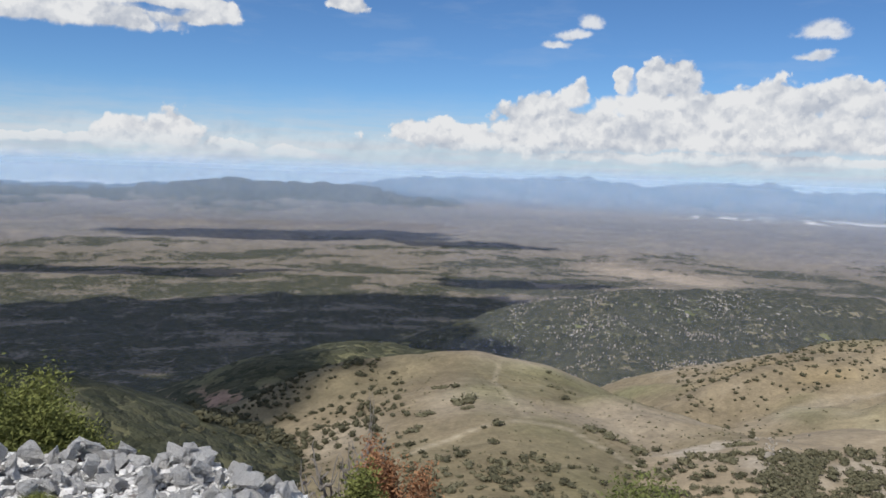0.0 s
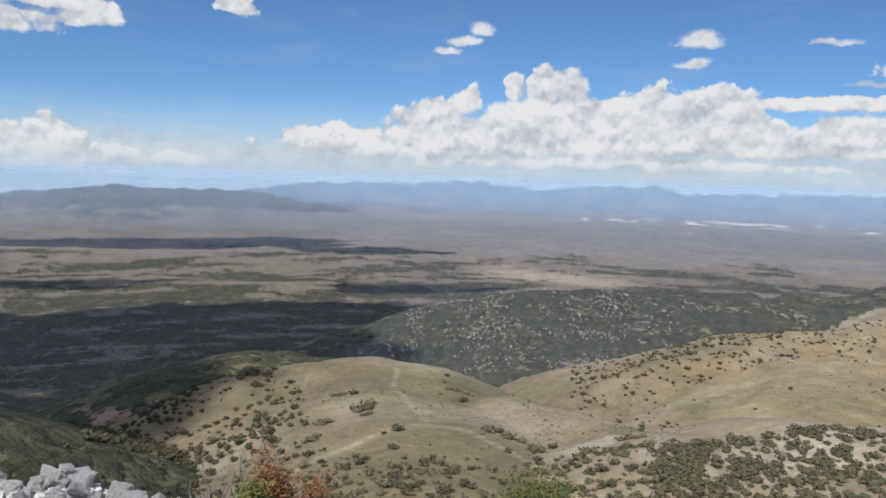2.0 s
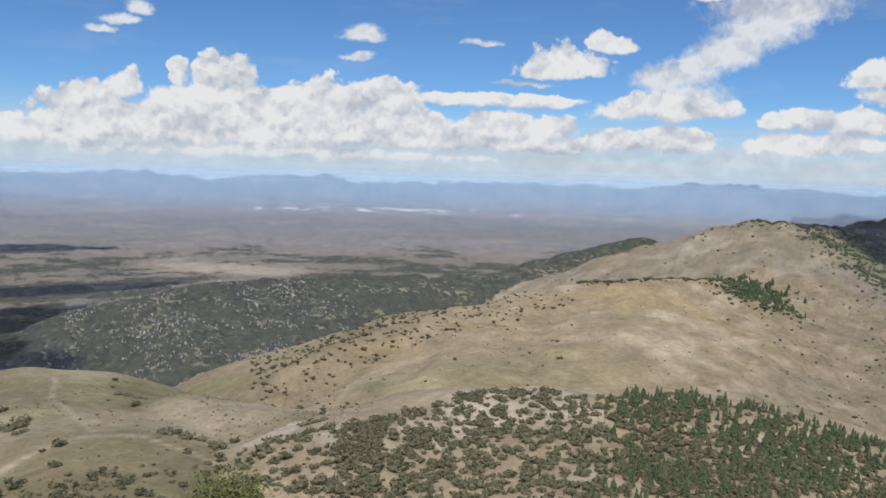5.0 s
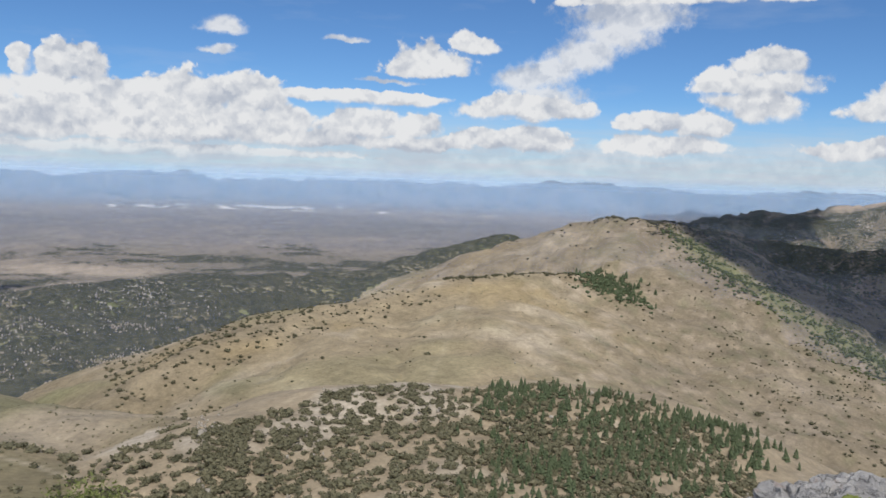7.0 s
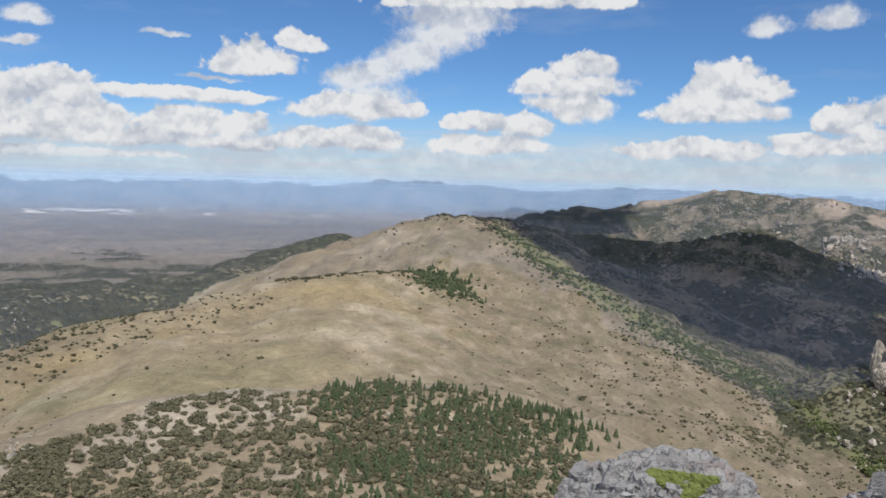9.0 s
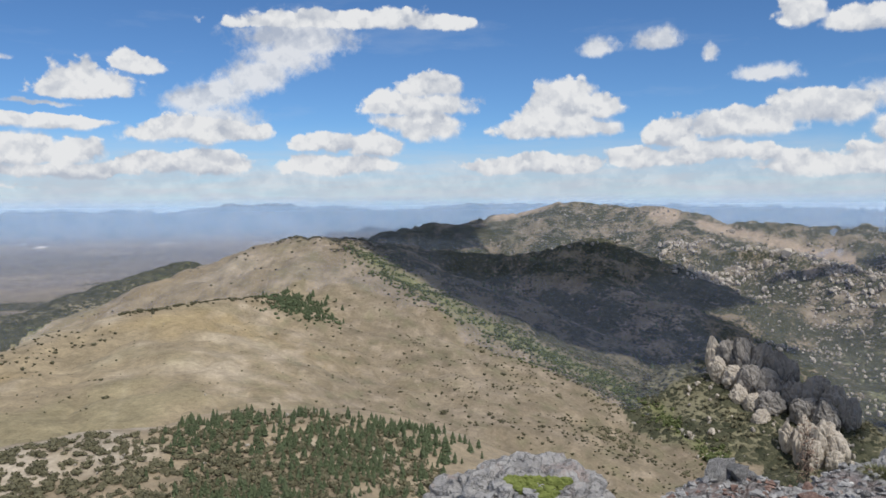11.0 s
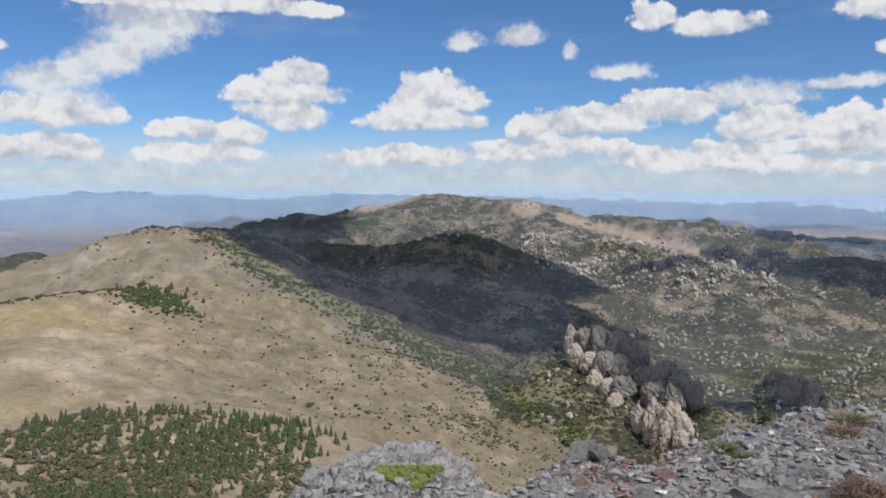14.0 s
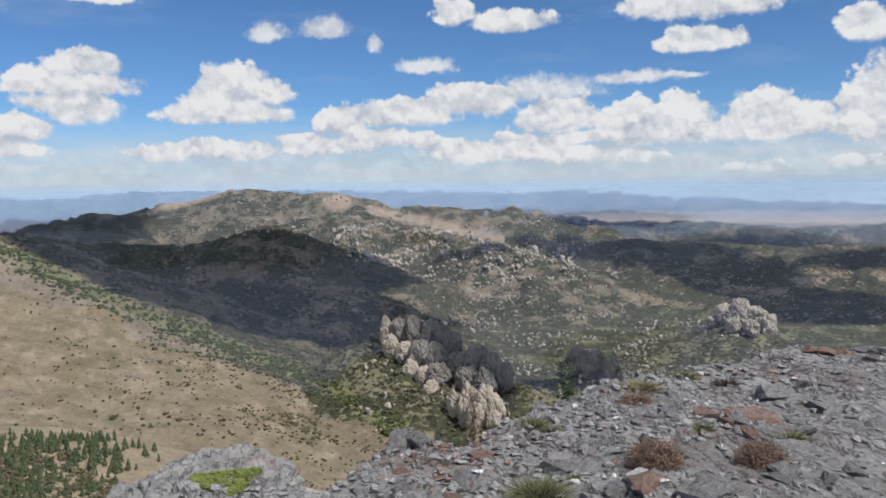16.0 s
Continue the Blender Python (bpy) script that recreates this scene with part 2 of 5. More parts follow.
ridge("knoll", 0.62, 26, (-19, 330, -24.5), (-16, 370, -22.3), (-11.7, 400, -18.9), (-8.6, 425, -15.8), (-5, 440, -13.9), (-1.3, 450, -13.15), (2.7, 450, -12.85), (5.2, 435, -14.3), (7.7, 415, -15.5), (12.5, 385, -15.5), (17.2, 355, -16.5), (21, 335, -17.3), (24, 310, -19.6))
ridge("knoll", 0.50, 60, (2.7, 440, -13.6), (5, 320, -17.6), (8, 215, -24.5))
ridge("brush_spur", 0.55, 50, (24.6, 290, -18.0), (29.3, 318, -16.6), (34, 335, -15.4), (38.6, 342, -15.2), (43, 342, -15.3), (48, 345, -14.6), (52, 345, -14.9), (56, 332, -16.2), (59.2, 312, -18.3), (61, 292, -19.8), (63, 272, -21.2))
ridge("brush_spur", 0.55, 80, (38, 330, -15.8), (37, 235, -22.5), (36, 190, -27))
ridge("brush_spur", 0.55, 60, (52, 338, -15.4), (51, 235, -22.5), (50, 180, -28))
ridge("grass_hill", 0.78, 40, (16.6, 640, -17.0), (18.6, 690, -14.9), (20.7, 720, -13.5), (24, 760, -12.0), (28.5, 800, -10.6))
ridge("grass_hill", 0.45, 45, (28.5, 800, -10.6), (32.5, 860, -9.4), (39, 940, -7.9), (42.1, 985, -7.2), (44.1, 1010, -6.9), (48.3, 1080, -6.6), (49.6, 1100, -7.0), (51.6, 1230, -6.3), (53, 1420, -3.6))
ridge("grass_hill", 0.45, 110, (44.1, 1005, -7.1), (43, 720, -11.5), (42, 520, -17))
ridge("grass_hill", 0.45, 110, (33, 860, -9.6), (34, 640, -13.4), (35, 500, -18))
ridge("peak", 0.42, 60, (42.9, 1560, -6.1), (46.7, 1540, -4.4), (50.4, 1510, -2.95), (53, 1500, -2.42), (54.9, 1490, -2.7), (57.6, 1470, -4.1), (60.7, 1420, -6.0), (63.9, 1350, -8.0), (67.1, 1280, -9.5), (71.1, 1190, -11.2), (75.1, 1080, -13.1), (78.3, 980, -15.3), (81, 880, -17.5))
ridge("peak", 0.40, 120, (53.5, 1440, -3.2), (58, 1050, -9.5), (62, 780, -15), (66, 600, -21))
ridge("crag_rise", 0.45, 30, (79.8, 1095, -11.2), (82.2, 1070, -11.4), (85.2, 1040, -12.4), (88.4, 1000, -13.9), (88.8, 920, -16.4), (87, 860, -17.6))
ridge("crag_rise", 0.45, 30, (82.2, 1060, -11.8), (82.6, 990, -14.2), (83.0, 940, -16.0))
ridge("crag_rise", 0.45, 25, (92.6, 1070, -14.2), (94.8, 1055, -13.4), (97.2, 1035, -14.6))
ridge("crag_rise", 0.4, 30, (103, 1710, -10.2), (105.1, 1690, -9.6), (107.3, 1680, -10.3))
ridge("rear_ridge", 0.42, 60, (53, 1520, -2.6), (56, 1950, -2.7), (59.2, 2000, -3.05), (63.2, 2000, -3.6), (67.2, 1980, -4.0), (70.4, 1900, -4.6), (75, 1750, -6.6), (79, 1600, -9.4), (82, 1480, -12.4))
ridge("rear_ridge", 0.40, 45, (64.5, 2330, -3.9), (68, 2390, -3.75), (70.5, 2420, -3.2), (72.7, 2430, -2.65), (74.6, 2400, -3.4), (77.5, 2270, -5.2), (81, 2100, -7.6), (84, 1950, -10.2))
ridge("dark_mountain", 0.32, 80, (55, 3150, -2.6), (58.4, 3200, -2.35), (61.2, 3200, -1.56), (63.2, 3200, -1.8), (66, 3250, -2.1))
ridge("rocky_mountain", 0.34, 60, (63.6, 3350, -1.85), (65.8, 3400, -1.1), (69.2, 3450, -0.75), (70.7, 3480, -0.15), (75.1, 3480, -0.46), (76.7, 3450, -0.55), (77.9, 3400, -1.05), (79.4, 3380, -1.75), (83, 3450, -1.5), (84.3, 3480, -1.44), (86.5, 3500, -1.95), (89.8, 3520, -1.63), (92.3, 3500, -2.3), (95, 3450, -2.56))
ridge("rocky_mountain", 0.36, 50, (76.7, 3430, -0.75), (79.2, 3050, -2.1), (84, 2800, -3.4), (89, 2600, -4.6), (92, 2450, -5.6))
ridge("rocky_mountain", 0.36, 50, (70.7, 3450, -0.5), (70, 3050, -2.4), (69, 2750, -3.9))
ridge("right_hills", 0.28, 80, (92, 3350, -2.75), (97.3, 3500, -2.8), (101, 3550, -2.68), (104.6, 3500, -2.9), (108, 3400, -3.2), (113.5, 3500, -2.9), (122, 3500, -2.8))
ridge("right_hills", 0.25, 60, (98, 2900, -4.0), (104, 2850, -4.3), (111, 2800, -4.3), (120, 2800, -4.2))
ridge("brush_hill", 0.42, 60, (2, 1230, -12.2), (5.1, 1290, -10.4), (9, 1350, -9.05), (12.1, 1390, -8.35), (14.4, 1420, -8.0), (18.4, 1470, -7.6), (23.5, 1520, -7.28), (28.8, 1590, -7.2), (34.9, 1690, -6.85), (38.9, 1780, -5.7), (42.8, 1850, -4.3), (44.4, 1870, -4.02), (46.4, 1880, -4.2), (49, 1850, -5.2))
ridge("brush_hill", 0.45, 40, (14.4, 1400, -8.3), (12, 1120, -12.0), (10, 950, -16))
ridge("brush_hill", 0.45, 40, (23.5, 1500, -7.6), (19.5, 1180, -11.2), (16, 980, -15.0))
ridge("green_shoulder", 0.42, 50, (-20, 640, -17.6), (-14.1, 680, -15.3), (-11.7, 690, -14.6), (-8.6, 700, -13.3), (-5.4, 710, -12.6), (-2.2, 700, -13.0), (2, 660, -14.2))
ridge("green_shoulder", 0.5, 40, (-9, 690, -13.8), (-11, 540, -17.5), (-13, 430, -22))
ridge("left_spur", 0.55, 40, (-40, 340, -11.0), (-32, 330, -12.6), (-28.8, 322, -13.6), (-24, 305, -17.2), (-17, 280, -23.0))
ridge("left_range", 0.26, 90, (-60, 4150, -1.6), (-40, 4200, -1.7), (-28.6, 4250, -1.84), (-24.8, 4250, -1.88), (-20.4, 4250, -1.77), (-16.5, 4250, -1.45), (-14.6, 4260, -1.23), (-13.4, 4260, -1.45), (-8.9, 4250, -1.33), (-5.7, 4230, -1.53), (-0.9, 4200, -2.12), (2.3, 4180, -2.72), (4.4, 4160, -3.2))
ridge("left_range", 0.3, 50, (-30, 3850, -2.8), (-26, 3800, -3.0), (-22, 3780, -3.6))
ridge("far_range", 0.42, 50, (-8, 4680, -1.45), (-3.4, 4690, -0.8), (1.8, 4700, -0.54), (10.1, 4700, -0.26), (12.4, 4700, -0.45), (16.2, 4700, -0.53), (20.1, 4700, -0.34), (22.1, 4700, -0.2), (26.3, 4700, -0.64), (30.5, 4700, -0.5), (36.8, 4700, -0.4), (40.6, 4700, -0.5), (44.5, 4700, -0.55), (47.4, 4700, -0.1), (51.2, 4700, -0.14), (54.3, 4700, -0.36), (58.6, 4710, -0.55), (63.7, 4710, -0.15), (69, 4710, -0.22), (77.5, 4710, -0.33), (84.6, 4700, -0.5), (91, 4700, -0.73), (94.2, 4700, -0.5), (99.1, 4700, -1.0), (104.6, 4700, -1.25), (112.6, 4700, -1.6), (125, 4700, -1.4))
ridge("far_range", 0.42, 50, (125, 4700, -1.4), (160, 4650, -0.8), (200, 4650, -0.5), (240, 4650, -0.9), (275, 4650, -0.7), (300, 4650, -1.2))

# the open country under the hills: distance and angle below the eye's level
BASIN = ((0, -30), (100, -30), (300, -29), (600, -23.5), (900, -19), (1200, -16.3), (1700, -12), (2400, -8), (3100, -5), (3800, -3.2), (4300, -2.38), (4700, -2.15), (5200, -2.0))
# the summit's stony brow: bearing and how far it reaches before it breaks away
BROW = ((-180, 8), (-90, 7), (-40, 5.2), (-29, 4.85), (-23.5, 4.75), (-20, 4.4), (-17, 4.35), (-14, 3.95), (-8, 3.5), (-4, 2.7), (30, 2.4), (54, 2.7), (60, 3.6), (66, 4.4), (73, 4.2), (76, 4.1), (79, 4.65), (82.5, 5.1), (86, 4.85), (89, 5.2), (92, 5.6), (96, 6.25), (100, 6.8), (105, 7.5), (109, 8.4), (114, 8.7), (118, 8.8), (180, 8))
KINDS = ["summit", "basin"] + sorted({r[0] for r in RIDGES})


def near_height(az, r):
    brow = np.interp(az, [b[0] for b in BROW], [b[1] for b in BROW])
    x, y = r * np.sin(np.radians(az)), r * np.cos(np.radians(az))
    past = np.maximum(r - brow, 0)
    z = -0.78 * (np.sqrt(past**2 + 0.35**2) - 0.35) * 1.0
    z = z + 0.10 * fbm(x, y, 1.7, 4, 5) + 0.05 * np.abs(fbm(x, y, 0.45, 3, 9))
    return z * np.clip(r / 1.2, 0, 1)


def land(az, r, kinds=False):
    """Height of the ground at bearings and distances; with kinds also which form it belongs to."""
    az, r = np.asarray(az, float), np.asarray(r, float)
    if not kinds and r.max() < 14:
        return near_height(az, r)
    a = np.radians(az)
    x, y = r * np.sin(a), r * np.cos(a)
    # the hills' lines are bent a little, so that no slope is a plane
    bend = 0.035 * r
    bx, by = x + bend * fbm(x, y, 260, 3, 40), y + bend * fbm(x, y, 260, 3, 41)
    el = np.interp(r, [b[0] for b in BASIN], [b[1] for b in BASIN])
    best = EYE + r * np.tan(np.radians(el)) + 0.004 * r * fbm(x, y, 300, 4, 3) * step(r, 300, 900)
    soft = np.exp(0 * best)
    own = np.ones(best.shape, int)
    top = best.copy()
    layers = [best]
    by_name = {}
    for name, slope, wide, pts in RIDGES:
        h = np.full(best.shape, -9999.0)
        for (x0, y0, z0), (x1, y1, z1) in zip(pts, pts[1:]):
            dx, dy = x1 - x0, y1 - y0
            s = np.clip(((bx - x0) * dx + (by - y0) * dy) / (dx * dx + dy * dy), 0, 1)
            d2 = (bx - x0 - s * dx) ** 2 + (by - y0 - s * dy) ** 2
            d2t = (x - x0 - s * dx) ** 2 + (y - y0 - s * dy) ** 2
            d2 = np.where(d2t < (2 * bend) ** 2, d2t + (d2 - d2t) * d2t / ((2 * bend) ** 2 + 1e-6), d2)
            d2 = np.maximum(d2, 0)
            h = np.maximum(h, z0 + s * (z1 - z0) - slope * (np.sqrt(d2 + wide * wide) - wide))
        layers.append(h)
        own = np.where(h > top, KINDS.index(name), own)
        top = np.maximum(top, h)
    k = 1.5 + 0.004 * r
    total = sum(np.exp(np.clip((h - top) / k, -40, 0)) for h in layers)
    z = top + k * np.log(total) * 0.6
    # gullies run down the flanks
    drop = step(top - best, 4, 60)
    crease = 1 - np.abs(fbm(bx, by, 150, 4, 70, 0.55)) * 2.2
    z = z - 0.0075 * np.minimum(r, 2600) * drop * np.clip(crease, 0, 1) ** 2
    smooth_hill = 1 - 0.6 * (own == KINDS.index("grass_hill"))
    z = z + 0.0016 * np.minimum(r, 2500) * smooth_hill * fbm(x, y, 30, 3, 80)
    n = near_height(az, r)
    blend = step(r, 14, 40)
    z = n * (1 - blend) + np.minimum(z, n * 0 + z) * blend
    own = np.where(r < 28, 0, own)
    return (z, own, drop, crease) if kinds else z


def put_on(az, r):
    """Places on the ground."""
    az, r = np.atleast_1d(az).astype(float), np.atleast_1d(r).astype(float)
    return np.stack([r * np.sin(np.radians(az)), r * np.cos(np.radians(az)), land(az, r)], 1)


# ---- materials ----
def material(name, rough=0.9):
    m = bpy.data.materials.new(name)
    m.use_nodes = True
    t = m.node_tree
    b = t.nodes["Principled BSDF"]
    b.inputs["Roughness"].default_value = rough
    b.inputs["Specular IOR Level"].default_value = 0.25
    return m, t, b


def bump_n(tree, height, dist, strength=1.0):
    n = node(tree, "ShaderNodeBump")
    feed(tree, n.inputs["Height"], height)
    n.inputs["Distance"].default_value, n.inputs["Strength"].default_value = dist, strength
    return n.outputs[0]


def ground_material():
    m, t, b = material("open_ground", 0.95)
    pos = node(t, "ShaderNodeNewGeometry").outputs["Position"]
    soil = node(t, "ShaderNodeAttribute", attribute_name="soil").outputs["Color"]
    plants = node(t, "ShaderNodeAttribute", attribute_name="plants")
    stone = node(t, "ShaderNodeAttribute", attribute_name="stone").outputs["Fac"]
    near = node(t, "ShaderNodeAttribute", attribute_name="near").outputs["Fac"]
    cover = plants.outputs["Fac"]
    # grain and blotches of the soil
    coarse, fine = noise_n(t, pos, 0.035, 6, 0.62), noise_n(t, pos, 0.5, 5, 0.65)
    tone = math_n(t, "MULTIPLY", map_n(t, coarse, 0.28, 0.72, 0.72, 1.26), map_n(t, fine, 0.25, 0.75, 0.8, 1.18))
    tone = math_n(t, "MULTIPLY", tone, map_n(t, noise_n(t, pos, 0.16, 5, 0.7), 0.3, 0.7, 0.78, 1.2))
    c = vec_n(t, "SCALE", soil, scale=tone)
    # pale stones
    v = node(t, "ShaderNodeTexVoronoi", feature="F1")
    feed(t, v.inputs["Vector"], vec_n(t, "ADD", pos, vec_n(t, "SCALE", noise_n(t, pos, 0.2, 2, 0.5, "Color"), scale=5.0)))
    v.inputs["Scale"].default_value = 0.085
    lump = map_n(t, math_n(t, "SUBTRACT", v.outputs["Distance"], math_n(t, "MULTIPLY", stone, 0.85)), -0.05, 0.05, 1.0, 0.0)
    c = mix_n(t, math_n(t, "MULTIPLY", lump, map_n(t, stone, 0.02, 0.1)), c, (0.37, 0.345, 0.305))
    # scrub in clumps
    w = node(t, "ShaderNodeTexVoronoi", feature="F1")
    feed(t, w.inputs["Vector"], vec_n(t, "ADD", pos, vec_n(t, "SCALE", noise_n(t, pos, 0.12, 3, 0.6, "Color"), scale=14.0)))
    w.inputs["Scale"].default_value = 0.13
    patch = math_n(t, "ADD", w.outputs["Distance"], map_n(t, noise_n(t, pos, 0.02, 4, 0.6), 0.3, 0.7, -0.25, 0.25))
    clump = map_n(t, math_n(t, "SUBTRACT", patch, math_n(t, "MULTIPLY", cover, 1.05)), -0.10, 0.06, 1.0, 0.0)
    leaf = mix_n(t, w.outputs["Color"], (0.032, 0.038, 0.022), (0.098, 0.098, 0.060))
    c = mix_n(t, math_n(t, "MULTIPLY", clump, map_n(t, cover, 0.02, 0.12)), c, leaf)
    # broken stone on the summit
    chips = noise_n(t, pos, 16, 9, 0.74)
    slabs = noise_n(t, vec_n(t, "MULTIPLY", pos, (1.0, 2.2, 3.0)), 2.6, 7, 0.7)
    crack = map_n(t, math_n(t, "ABSOLUTE", math_n(t, "SUBTRACT", slabs, 0.5)), 0.0, 0.025)
    grey = mix_n(t, map_n(t, math_n(t, "ADD", math_n(t, "MULTIPLY", chips, 0.6), math_n(t, "MULTIPLY", slabs, 0.4)), 0.34, 0.66), (0.26, 0.258, 0.26), (0.52, 0.515, 0.51))
    rust = map_n(t, noise_n(t, pos, 1.1, 6, 0.72), 0.49, 0.62)
    grey = mix_n(t, math_n(t, "MULTIPLY", rust, 0.5), grey, (0.22, 0.125, 0.10))
    grey = mix_n(t, map_n(t, crack, 0.0, 1.0, 0.5, 0.0), grey, (0.07, 0.066, 0.06))
    c = mix_n(t, near, c, grey)
    feed(t, b.inputs["Base Color"], c)
    h_far = math_n(t, "ADD", math_n(t, "MULTIPLY", math_n(t, "MULTIPLY", clump, map_n(t, w.outputs["Distance"], 0.0, 0.8, 1.4, 0.2)), map_n(t, cover, 0.02, 0.12)), math_n(t, "MULTIPLY", lump, map_n(t, stone, 0.02, 0.1)))
    far_b = node(t, "ShaderNodeBump")
    feed(t, far_b.inputs["Height"], math_n(t, "ADD", h_far, math_n(t, "MULTIPLY", fine, 0.2)))
    far_b.inputs["Distance"].default_value = 2.5
    far_b.inputs["Strength"].default_value = 0.8
    near_b = node(t, "ShaderNodeBump")
    feed(t, near_b.inputs["Height"], math_n(t, "MULTIPLY", math_n(t, "ADD", math_n(t, "MULTIPLY", crack, 0.35), chips), near))
    near_b.inputs["Distance"].default_value = 0.05
    t.links.new(far_b.outputs[0], near_b.inputs["Normal"])
    feed(t, b.inputs["Normal"], near_b.outputs[0])
    return m


# ---- the ground, one sheet from the summit to the far ranges ----
def sheet(name, xyz, rows, cols, closed):
    """A mesh of quads over a grid of rows by cols points."""
    i = np.arange((rows - 1) * (cols if closed else cols - 1))
    wide = cols if closed else cols - 1
    a, b_ = i // wide, i % wide
    nb = (b_ + 1) % cols
    quads = np.stack([a * cols + b_, a * cols + nb, (a + 1) * cols + nb, (a + 1) * cols + b_], 1)
    me = bpy.data.meshes.new(name)
    me.vertices.add(len(xyz))
    me.vertices.foreach_set("co", xyz.ravel().astype(np.float32))
    me.loops.add(quads.size)
    me.loops.foreach_set("vertex_index", quads.ravel().astype(np.int32))
    me.polygons.add(len(quads))
    me.polygons.foreach_set("loop_start", np.arange(0, quads.size, 4, dtype=np.int32))
    me.polygons.foreach_set("use_smooth", np.ones(len(quads), dtype=bool))
    me.update()
    return me


def soils(az, r, z, own, drop, crease):
    """Bare soil colour, cover of scrub, and pale stone, from what each slope is made of."""
    a = np.radians(az)
    x, y = r * np.sin(a), r * np.cos(a)
    el = np.degrees(np.arctan2(z - EYE, r))
    lr = np.log(r) * 2600
    arc = a * 2600
    soil = np.zeros((*az.shape, 3))
    plants, stone = np.zeros(az.shape), np.zeros(az.shape)
    tan_c, pale, ochre = np.array([0.255, 0.215, 0.145]), np.array([0.345, 0.30, 0.225]), np.array([0.29, 0.225, 0.115])
    green_c, pink, dry = np.array([0.17, 0.19, 0.085]), np.array([0.218, 0.202, 0.187]), np.array([0.275, 0.248, 0.205])
    n1, n2, n3 = fbm(x, y, 160, 4, 11), fbm(x, y, 60, 4, 12), fbm(x, y, 420, 3, 13)

    def mix(c0, c1, f):
        return c0 * (1 - f[..., None]) + c1 * f[..., None]

    def is_a(*names):
        return np.isin(own, [KINDS.index(n) for n in names])

    # grass slopes
    grass = mix(mix(np.broadcast_to(tan_c, soil.shape), pale, step(n1 + 0.5 * n2, 0.0, 0.5)), ochre, 0.5 * step(fbm(x, y, 200, 3, 14), 0.15, 0.5))
    grass = mix(grass, green_c, (0.5 - 0.3 * step(az, 22, 30)) * step(fbm(x, y, 190, 3, 15) - 0.3 * crease, -0.15, 0.3))
    grass = mix(grass, np.array([0.265, 0.225, 0.165]), 0.6 * step(az, 48, 58))
    # lanes that run down the slope
    lane = fbm(az * 40 + 900 * el / 10, el * 60 - az * 14, 60, 4, 16)
    grass = mix(grass, np.array([0.21, 0.20, 0.125]), 0.6 * step(lane, 0.1, 0.45) * step(az, 44, 52))
    grass = mix(grass, np.array([0.41, 0.35, 0.27]), 0.6 * step(-lane, 0.12, 0.45) * step(az, 42, 50))
    soil[:] = grass
    soil = np.where(is_a("knoll")[..., None], mix(soil, np.array([0.225, 0.20, 0.125]), 0.6 * step(-n1, -0.1, 0.3)), soil)
    # basin floor: streaks of scrub, pale fields, then the pinkish flats
    streak = fbm(arc, lr * 4.5, 420, 6, 21, 0.66)
    field = fbm(arc, lr * 5.0, 240, 5, 22, 0.66)
    floor = mix(mix(np.broadcast_to(pink, soil.shape), dry, step(field, -0.1, 0.45)), np.array([0.185, 0.176, 0.15]), 0.6 * step(fbm(arc, lr * 2.6, 700, 4, 23), -0.05, 0.4))
    b_mask = is_a("basin")
    floor = mix(floor, np.array([0.185, 0.165, 0.125]), 0.75 * step(el, -5.0, -6.6))
    soil = np.where(b_mask[..., None], floor, soil)
    wooded = step(el, -5.2, -8.5) * (0.40 + 1.1 * streak + 0.42 * step(el, -7.6, -9.5)) + step(el, -4.2, -6.0) * np.clip(streak * 1.9 + 0.34, 0, 1) * 0.8
    plants = np.where(b_mask, np.clip(wooded, 0, 0.92), plants)
    playa = step(el, -2.92, -2.78) * step(el, -2.52, -2.64) * step(fbm(arc, lr * 14, 260, 4, 24, 0.6), 0.08, 0.22) * step(az, 14, 17) * step(az, 46, 38)
    soil = np.where((playa > 0.02)[..., None] & b_mask[..., None], mix(soil, np.array([0.72, 0.70, 0.65]), playa), soil)
    # a pale dry field beyond the brush hill
    dry_field = np.exp(-(((az - 15.5) / 5.5) ** 4)) * np.exp(-(((el + 7.0 + 0.05 * (az - 15.5) + 0.3 * field) / 0.42) ** 4)) * b_mask
    soil = mix(soil, np.array([0.34, 0.295, 0.235]), np.clip(dry_field, 0, 1))
    plants = plants * (1 - 0.9 * np.clip(dry_field, 0, 1))
    right = step(az, 84, 92) * b_mask
    soil = mix(soil, np.array([0.175, 0.185, 0.105]), right * step(el, -3.2, -4.4))
    plants = np.where(right > 0.5, np.clip(0.72 + 0.5 * n2 + 0.5 * streak, 0.1, 0.95) * step(el, -3.0, -4.0), plants)
    soil = mix(soil, np.array([0.42, 0.36, 0.31]), step(az, 92, 95) * b_mask * step(el, -3.1, -2.8))
    stone = np.where((right > 0.3) & (el < -5), np.clip(0.12 + 0.7 * n3 + 0.4 * n1, 0, 0.4) * step(r, 3200, 2300), stone)
    # hills
    k = is_a("brush_hill")
    soil = np.where(k[..., None], mix(np.broadcast_to(np.array([0.23, 0.21, 0.14]), soil.shape), np.array([0.16, 0.18, 0.08]), step(n1, -0.2, 0.4)), soil)
    plants = np.where(k, np.clip(0.95 + 0.5 * n1 + 0.3 * n3, 0.5, 1.0), plants)
    stone = np.where(k, np.clip(0.20 + 0.7 * n1 + 0.6 * fbm(x, y, 300, 2, 33), 0, 0.6) * step(az, 32, 24), stone)
    bare = is_a("green_shoulder") * 1.0
    k = is_a("green_shoulder", "left_spur")
